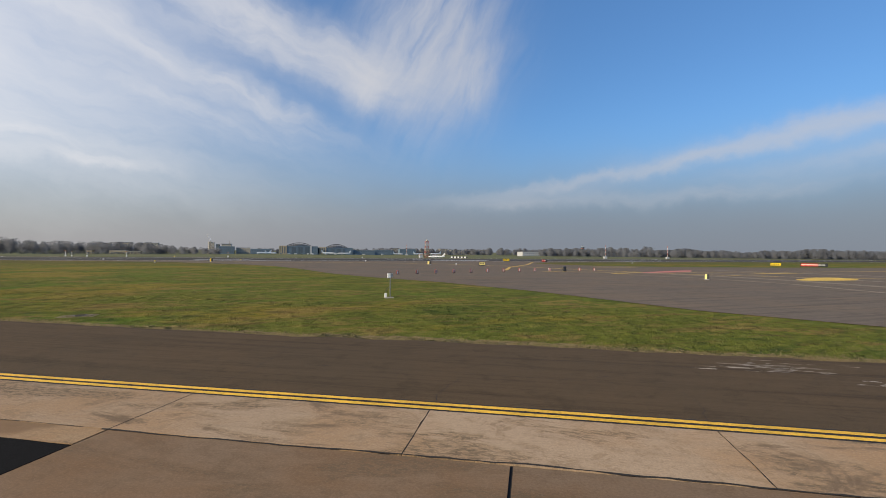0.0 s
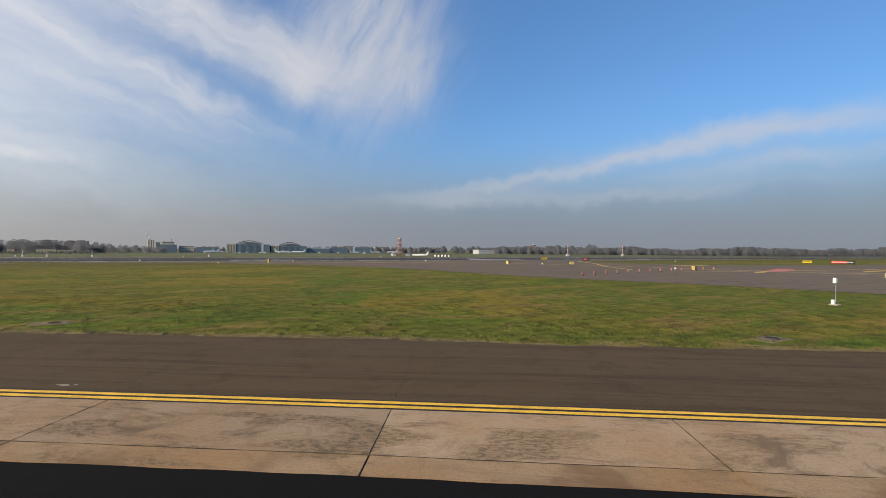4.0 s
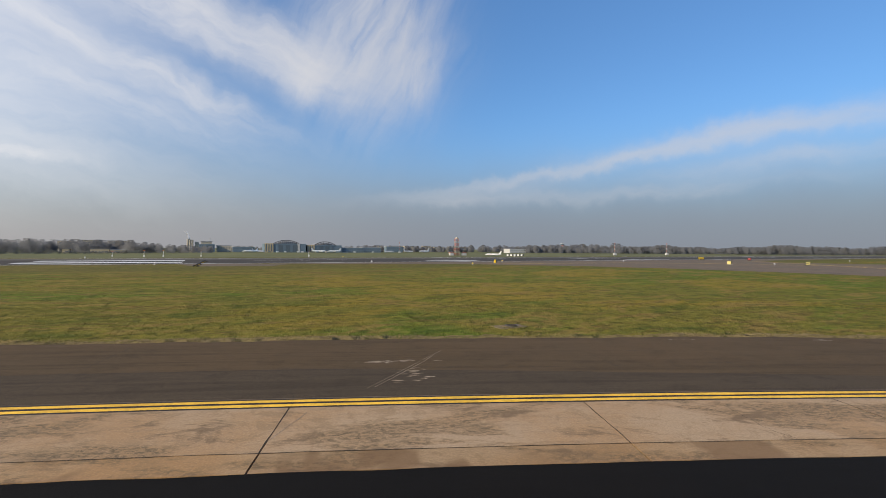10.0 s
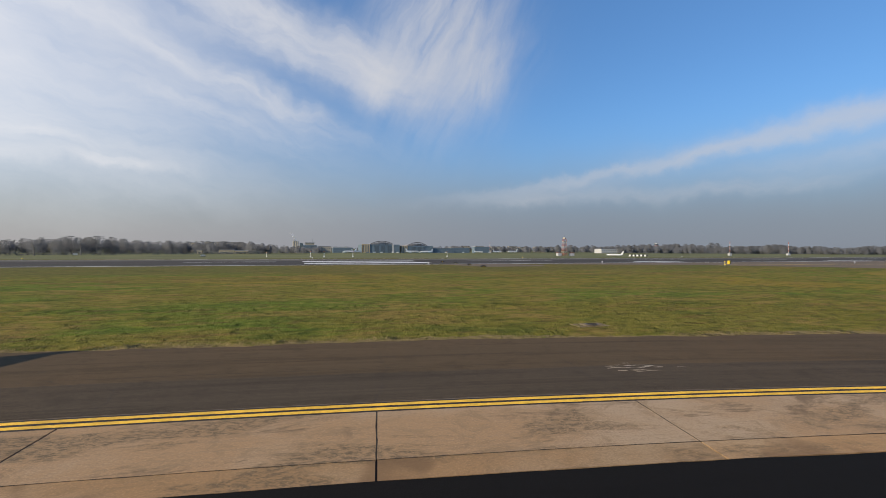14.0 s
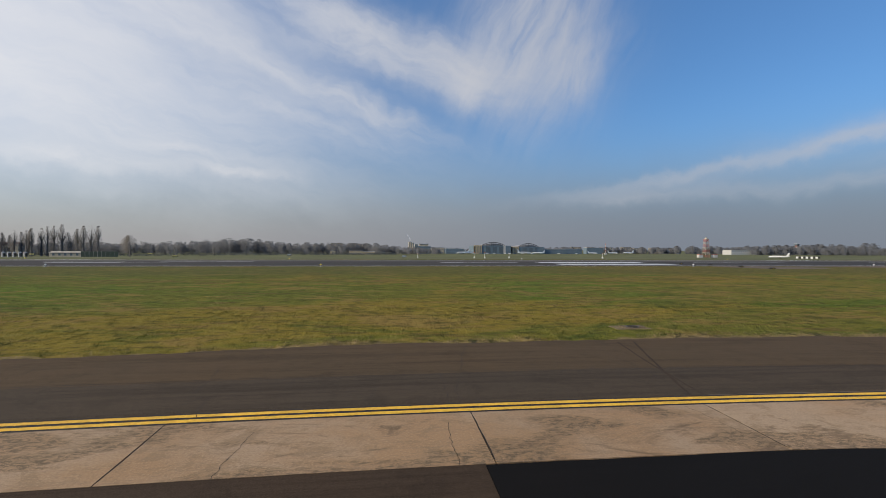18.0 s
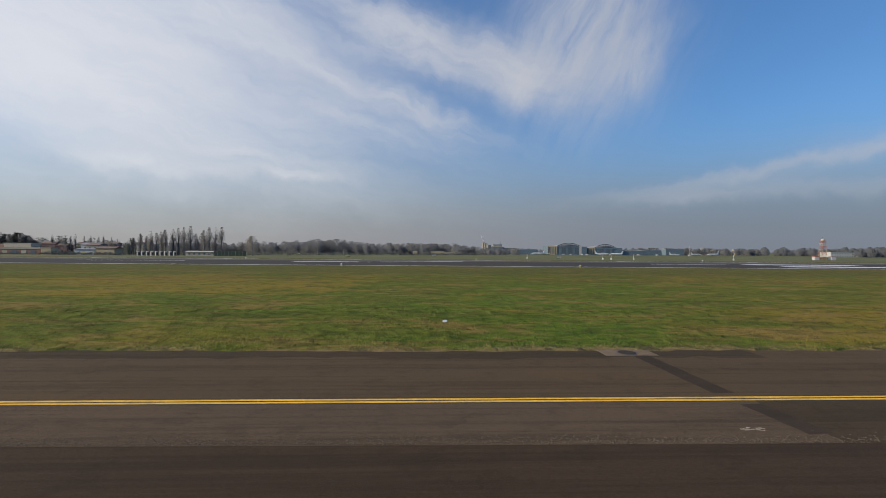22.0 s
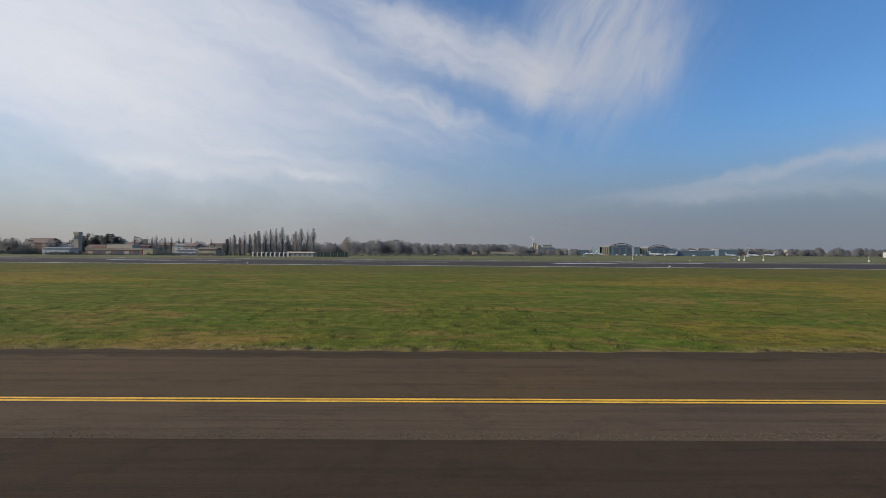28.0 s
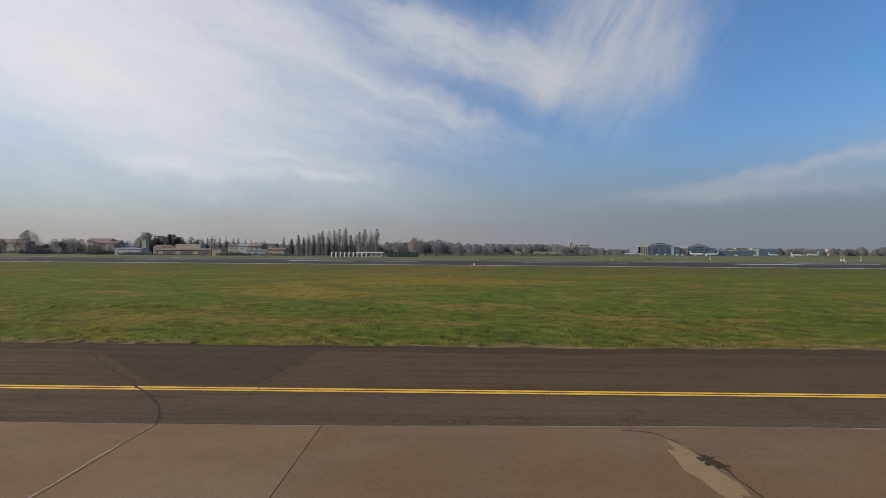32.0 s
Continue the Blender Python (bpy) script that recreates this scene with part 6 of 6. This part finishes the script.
blob("pale_wedge", 286.75, -4.4, 0.32, 1.2, 0.0045, WEDGE, cracks, 550, 18, 0.25)
ribbon("crack", [(281.05, -2.3), (281.05, -9)], 0.024, 0.004, CRACK, cracks, 504, 0.008)
for i, (s, o, rs, ro) in enumerate(((282.15, -2.36, 0.3, 0.035), (280.65, -2.42, 0.42, 0.1), (280.85, -2.5, 0.2, 0.08), (279.70, -2.36, 0.3, 0.02))):
    blob("chipped_edge", s, o, rs, ro, 0.005 + 0.001 * i, CHALK, cracks, 520 + i, 18, 0.45)
ribbon("pale_joint", [(297.80, -2.55), (297.80, -9)], 0.04, 0.004, CHALK, cracks, 505, 0.015)
ribbon("crack", [(305.60, 5.4), (302.90, 2.6), (299.70, 0.0), (298.00, -1.9), (297.70, -2.5)], 0.07, 0.006, CRACK, cracks, 506, 0.05)
ribbon("crack", [(296.10, 5.5), (296.40, 2.5), (296.70, -0.5)], 0.05, 0.005, CRACK, cracks, 507, 0.05)
ribbon("seal_edge", [(274.42, -2.1), (274.38, -5), (274.42, -12)], 0.08, 0.005, CRACK, cracks, 508, 0.05)

WANDERS = (
    ((119.2, -0.4), (119.0, -1.9), (119.0, -2.9)),
    ((29.6, -0.3), (29.7, -1.5), (29.7, -2.2), (29.4, -3.2)),
    ((23.6, -0.6), (23.7, -1.4), (23.6, -2.3), (23.8, -3.4)),
    ((30.9, 4.9), (30.6, 2.5), (30.5, 1.5)),
    ((21.4, 2.6), (21.7, 1.6), (21.6, 1.0)),
    ((67.3, 2.4), (67.4, 1.4), (67.2, 0.4)),
    ((57.1, 4.7), (57.3, 3.4), (57.5, 1.4), (57.8, 0.7)),
    ((59.9, 2.2), (59.9, 1.3), (59.7, 0.8)),
    ((58.6, -1.4), (58.8, -2.6), (58.4, -2.8), (58.4, -3.3)),
    ((131.9, 4.6), (131.7, 3.1), (131.7, 1.9)),
    ((131.2, 1.5), (131.1, 0.5), (130.9, 0.1)),
    ((126.9, 1.9), (127.0, 1.0)),
    ((123.5, 7.5), (124.0, 5.0), (124.2, 3.5)),
    ((125.0, 3.2), (125.0, 1.8), (125.0, 0.8)),
    ((129.4, -1.0), (129.5, -1.9), (129.6, -3.1)),
    ((125.2, -0.9), (125.3, -2.0), (125.3, -3.0)),
    ((150.8, 1.8), (150.8, 0.8), (151.1, 0.4), (151.2, 0.1)),
    ((151.5, 0.9), (151.2, -0.1)),
)
for i, way in enumerate(WANDERS):
    ribbon("crack", list(way), 0.009 if way[-1][1] < -1 else 0.017, 0.0055, CRACK, cracks, 700 + i, 0.03, 0.1)
# scratched pale lines over the shoulder
for i, way in enumerate((((38.7, 1.1), (37.5, 3.4), (36.3, 5.7)), ((38.5, 1.2), (37.4, 3.3), (36.6, 5.0)), ((40.0, -0.7), (40.5, -2.3)))):
    ribbon("scratch", list(way), 0.02, 0.0062, CHALK, cracks, 760 + i, 0.012, 0.15)

patches = new("paving_patches")
tagged(patches, "repaired trenches and asphalt patches across the taxiway", "patches", kind="structure")


def patch(s_pts, z, mat, name="asphalt_patch"):
    return up_facing(link_mesh(name, [along(s, o, z) for s, o in s_pts], [tuple(range(len(s_pts)))], mat, patches))


patch([(305.40, 5.3), (299.80, 0.45), (296.70, 0.45), (296.20, 5.4)], 0.003, PATCHED)
patch([(151.3, 6.1), (151.3, 0.46), (145.4, 0.46), (144.9, 6.3)], 0.003, WORN)
ribbon("trench", [(144.1, 6.6), (145.4, 0.45)], 0.16, 0.005, TRENCH, patches, 600, 0.05)
ribbon("trench", [(143.6, 6.6), (143.9, 3), (144.1, 0.45)], 0.14, 0.004, TRENCH, patches, 601, 0.02)
ribbon("trench", [(144.3, -0.45), (144.4, -3.0)], 0.06, 0.006, TRENCH, patches, 602, 0.02)
ribbon("trench", [(116.5, 7.4), (118.5, 0.45)], 0.09, 0.004, TRENCH, patches, 603, 0.012)
ribbon("trench", [(117.2, 7.4), (117.8, 3.5), (118.1, 0.45)], 0.07, 0.005, TRENCH, patches, 609, 0.012)
ribbon("trench", [(164.6, 5.0), (164.4, 0.45)], 0.62, 0.004, TRENCH, patches, 604, 0.01)
ribbon("trench", [(164.3, -0.45), (164.1, -2.35)], 0.6, 0.004, TRENCH, patches, 605, 0.01)
ribbon("trench", [(219.05, 5.74), (217.85, 2.68), (216.75, 0.24)], 0.17, 0.004, TRENCH, patches, 606, 0.03)
ribbon("trench", [(216.45, -0.30), (216.15, -0.93), (215.60, -1.90)], 0.22, 0.004, TRENCH, patches, 607, 0.03)
for i, outline in enumerate(([(216.45, 4.27), (216.45, 3.33), (216.45, 2.44), (215.75, 1.19), (215.60, 0.28), (215.25, 0.28), (215.35, 1.23), (215.60, 2.59), (215.85, 4.27)], [(215.45, -0.30), (215.45, -1.13), (215.50, -1.78), (215.10, -1.83), (215.05, -1.21), (215.05, -0.36)])):
    rr, ragged = random.Random(610 + i), []
    for p, q in zip(outline, outline[1:] + outline[:1]):   # crumbled edges
        for k in range(7):
            ragged.append((p[0] + (q[0] - p[0]) * k / 7 + rr.uniform(-0.035, 0.035), p[1] + (q[1] - p[1]) * k / 7 + rr.uniform(-0.045, 0.045)))
    patch(ragged, 0.006, OLD_CONC, "concrete_panel")
patch([(216.0, -2.44), (213.5, -2.44), (213.2, -12), (216.6, -12)], 0.004, TRENCH, "trench_border")
outline = [(215.40, -2.48), (214.95, -2.51), (214.15, -2.57), (214.10, -3.21), (214.10, -3.73), (214.20, -4.10), (214.10, -4.59)] + [(215.70, -5.99), (216.30, -5.08)]
rr, ragged = random.Random(616), []
for p, q in zip(outline, outline[1:] + outline[:1]):
    for k in range(9):
        ragged.append((p[0] + (q[0] - p[0]) * k / 9 + rr.uniform(-0.03, 0.03), p[1] + (q[1] - p[1]) * k / 9 + rr.uniform(-0.03, 0.03)))
patch(ragged, 0.008, OLD_CONC, "concrete_panel")
ribbon("chalk_edge", [(215.40, -2.42), (214.15, -2.45)], 0.03, 0.011, CHALK, patches, 620, 0.02)
for s, o, rs, ro, n, seed in ((74.9, 2.8, 1.1, 0.5, 9, 1), (38.2, 4.2, 0.9, 0.3, 6, 2), (37.4, 2.6, 0.5, 0.8, 7, 3), (-71.5, 6.4, 2.6, 1.0, 16, 4), (-74, 4.6, 1.4, 0.4, 6, 5), (-12.5, 0.75, 0.35, 0.07, 2, 6), (52.5, 5.2, 1.0, 0.3, 4, 7), (165.4, -2.1, 0.4, 0.1, 3, 8), (20, 7.4, 0.5, 0.12, 3, 9), (-41, -2.95, 0.5, 0.2, 3, 10), (25.8, 7.6, 0.5, 0.1, 2, 11)):
    h = new("chalk_spill")
    tagged(h, "chalky white spill stain on dark asphalt", "stain", "chalk spills", "structure")
    rr = random.Random(seed)
    for i in range(n * 3):
        blob("spill_flake", s + rr.gauss(0, rs * 0.5), o + rr.gauss(0, ro * 0.5), rr.uniform(0.04, 0.22) * (0.5 + rs * 0.5), rr.uniform(0.012, 0.05), 0.006 + 0.0003 * (i % 9), CHALK, h, seed * 40 + i, 12, 0.6)


def cover(x, y, w, d, r, turn, label, z=-0.04, collar=None, deep=False):
    e = holder("manhole", x, y, z, turn)
    tagged(e, label, "manhole", "manholes")
    Geo().box(-w / 2, -d / 2, -0.1, w / 2, d / 2, 0.03).make("collar", collar or OLD_CONC, e, "weathered concrete collar")
    Geo().box(-w / 2 - 0.5, -d / 2 - 0.25, -0.1, w / 2 + 0.2, d / 2 + 0.2, -0.004).make("earth_rim", DUG, e, "bare earth round the collar")
    Geo().tube((0, 0, 0.0), (0, 0, 0.045), r, r, 24).make("lid", IRON, e, "round cast iron lid")
    Geo().tube((0, 0, 0.0), (0, 0, 0.038), r + 0.06, r + 0.06, 24).make("rim", DARK_METAL, e)


for x, y, w, d in ((-48.4, 55.0, 1.0, 0.7), (-40.0, 50.4, 1.4, 0.9), (-72.3, 67.3, 1.3, 0.8), (-112.6, 80.8, 1.4, 0.8), (-156.1, 86.1, 1.5, 0.9), (-10.1, 32.0, 1.5, 0.8)):
    cover(x, y, w * 0.75, d * 0.75, 0.28, 0, "flush concrete and iron manhole in the grass")
p = along(164.9, 5.4)
cover(p.x, p.y, 2.0, 0.95, 0.33, 1.5, "concrete manhole slab at the asphalt edge", -0.02, OLD_CONC)
p = along(214.90, -3.36)
e = holder("manhole", p.x, p.y, 0.0)
tagged(e, "round dark iron manhole in old concrete", "manhole", "manholes")
Geo().tube((0, 0, 0.0), (0, 0, 0.018), 0.36, 0.36, 28).make("lid", IRON, e)
p = along(67.7, -3.2)
e = holder("drain_grate", p.x, p.y, 0.0, -15)
tagged(e, "square iron drain grate with yellow mark in concrete", "drain")
Geo().box(-0.27, -0.24, -0.02, 0.27, 0.24, 0.010).make("frame", IRON, e)
for i in range(6):
    Geo().box(-0.22 + i * 0.08, -0.2, 0.0, -0.18 + i * 0.08, 0.2, 0.016).make("bar", DARK_METAL, e)
Geo().box(-0.1, -0.2, 0.0, 0.16, -0.13, 0.020).make("yellow_mark", YELLOW, e)

def litter(x, y):
    """A crumpled plastic sheet caught in the grass."""
    bm = bmesh.new()
    bmesh.ops.create_icosphere(bm, subdivisions=3, radius=0.10)
    for v in bm.verts:
        k = 1 + 0.55 * noise.noise(v.co * 15.0 + SEED)
        v.co = Vector((v.co.x * 1.35 * k, v.co.y * k, max(v.co.z, -0.04) * 0.75 * k))
    me = bpy.data.meshes.new("crumpled_sheet")
    bm.to_mesh(me)
    bm.free()
    me.materials.append(plain("pale_plastic", (0.62, 0.66, 0.72), 0.45, vary=0.15, scale=8.0))
    ob = new("crumpled_sheet", me)
    ob.location = (x, y, -0.01)
    tagged(ob, "crumpled pale blue-white plastic sheet lying in grass", "litter")


litter(-213.8, 87.1)

# ---- crumbled edge gravel, grass tufts ----
GRIT = plain("asphalt_grit", (0.088, 0.068, 0.047), 0.9, vary=0.4, scale=9.0)
gr = random.Random(8)
g = Geo()
for i in range(15000):
    s = gr.uniform(152, 330)
    o = edge_in(s) + 0.02 + abs(gr.gauss(0, 0.22))
    r = gr.uniform(0.008, 0.026)
    p, a = along(s, o, 0.0), gr.uniform(0, 6.28)
    b = len(g.v)
    for k in range(4):
        q = a + k * 1.571
        g.v.append((p.x + r * 1.5 * math.cos(q), p.y + r * math.sin(q), 0.001))
    g.v.append((p.x, p.y, r * 0.8))
    g.f += [(b, b + 1, b + 4), (b + 1, b + 2, b + 4), (b + 2, b + 3, b + 4), (b + 3, b, b + 4)]
tagged(g.make("edge_gravel", GRIT), "crumbled asphalt grit along the paving edge", "gravel", kind="stuff")
ribbon("chalk_rim", [(v, edge_in(v) - 0.02) for v in range(274, 320, 3)], 0.014, 0.005, CHALK, cracks, 530, 0.008, 0.2)

n = np.random.RandomState(4)


def along_many(s, o):
    """along() for whole arrays, x and y only."""
    a = BEND_A + np.clip(s, 0.0, BEND_L) / BEND_R
    d = np.where(s < 0, s, np.maximum(s - BEND_L, 0.0))
    o = o + 0.65 * np.exp(-((s - 70) / 30) ** 2) + 0.42 * np.exp(-((s + 2) / 30) ** 2) - 0.35 * np.exp(-((s + 45) / 14) ** 2)
    return (BEND_HUB.x + BEND_R * np.sin(a) + d * np.cos(a) + o * np.sin(a), BEND_HUB.y - BEND_R * np.cos(a) + d * np.sin(a) - o * np.cos(a))


EDGE_S = np.arange(-130.0, 400.0, 0.2)
EDGE_O = np.array([grass_edge(v) for v in EDGE_S])


def lattice(x, y, cell, seed):
    """A smooth random field over the plan, 0 to 1, with bumps about one cell wide."""
    grid = np.random.RandomState(seed).uniform(0, 1, (128, 128))
    u, v = x / cell, y / cell
    i, j = np.floor(u).astype(int), np.floor(v).astype(int)
    fu, fv = u - i, v - j
    fu, fv = fu * fu * (3 - 2 * fu), fv * fv * (3 - 2 * fv)
    a, b, c, d = (grid[(i + p) % 128, (j + q) % 128] for p, q in ((0, 0), (1, 0), (0, 1), (1, 1)))
    return (a * (1 - fu) + b * fu) * (1 - fv) + (c * (1 - fu) + d * fu) * fv


def tussock(x, y):
    """The height in metres of the tufted turf."""
    return 0.085 * lattice(x, y, 0.42, 1) ** 2 + 0.10 * lattice(x, y, 0.95, 2) ** 2 + 0.12 * lattice(x, y, 2.3, 3)


def blades(name, count, out_of, height, width, lean, mat, label, patchy=0.0, base=-0.062):
    """Many short bent grass blades, one triangle each, in one mesh."""
    s = n.uniform(-100, 350, count)
    o = np.interp(s, EDGE_S, EDGE_O) + out_of(count)
    if patchy:
        keep = np.sin(s * 0.31) + np.sin(s * 0.83 + 1) + np.sin(s * 0.117 + 2) + n.normal(0, 0.4, count) > patchy
        s, o = s[keep], o[keep]
    x, y = along_many(s, o)
    lane_a = BEND_A + np.clip(s, 0.0, BEND_L) / BEND_R
    keep = (x < 22.5 - 0.36 * (y - 36)) & (y < 134)
    x, y = x[keep], y[keep]
    m = len(x)
    lump = tussock(x, y)
    a, h, w = lane_a[keep] + np.pi + n.normal(0, 0.6, m), height * n.uniform(0.4, 1.4, m) * (0.45 + 5.5 * lump), width * n.uniform(0.5, 1.4, m)
    ln = h * n.uniform(lean * 0.4, lean * 1.4, m)
    co = np.empty((m, 3, 3))
    co[:, 0] = np.stack((x - w * np.cos(a), y - w * np.sin(a), np.full(m, base)), 1)
    co[:, 1] = np.stack((x + w * np.cos(a), y + w * np.sin(a), np.full(m, base)), 1)
    co[:, 2] = np.stack((x - np.sin(a) * ln, y + np.cos(a) * ln, base + h), 1)
    # wind every blade so that its front looks to the taxiway
    fn = np.cross(co[:, 1] - co[:, 0], co[:, 2] - co[:, 0])
    la = lane_a[keep]
    back = fn[:, 0] * -np.sin(la) + fn[:, 1] * np.cos(la) + 0.2 * fn[:, 2] < 0
    co[back] = co[back][:, [1, 0, 2]]
    me = bpy.data.meshes.new(name)
    me.vertices.add(3 * m)
    me.vertices.foreach_set("co", co.ravel())
    me.loops.add(3 * m)
    me.loops.foreach_set("vertex_index", np.arange(3 * m))
    me.polygons.add(m)
    me.polygons.foreach_set("loop_start", np.arange(0, 3 * m, 3))
    me.update()
    me.materials.append(mat)
    # a lawn takes the light as a whole: its blades shade by the tussocks they grow on, each a little astray
    gx, gy = (tussock(x + 0.05, y) - lump) / 0.05, (tussock(x, y + 0.05) - lump) / 0.05
    nr = np.repeat(np.stack((n.normal(0, 0.3, m) - 2.4 * gx, n.normal(0, 0.3, m) - 2.4 * gy, np.ones(m)), 1), 3, axis=0)
    nr /= np.linalg.norm(nr, axis=1)[:, None]
    me.normals_split_custom_set_from_vertices(nr.tolist())
    tagged(new(name, me), label, "grass", kind="stuff")


blades("grass_fringe", 150000, lambda c: np.abs(n.normal(0, 0.5, c)) - 0.04, 0.035, 0.016, 2.6, STRAW, "dry straw fringe along the asphalt edge", -0.4, -0.012)
blades("grass_overhang", 26000, lambda c: np.abs(n.normal(0, 0.5, c)) - 0.03, 0.05, 0.014, 1.8, BLADES, "short green grass creeping over the asphalt edge", 0.0, -0.012)
blades("grass_near", 460000, lambda c: 0.25 + 13 * n.uniform(0, 1, c) ** 1.15, 0.045, 0.018, 2.6, BLADES, "short green winter grass beside the taxiway")
blades("grass_mid", 440000, lambda c: 11 + 42 * n.uniform(0, 1, c) ** 1.3, 0.034, 0.028, 4.2, BLADES, "coarse green and brown winter grass")
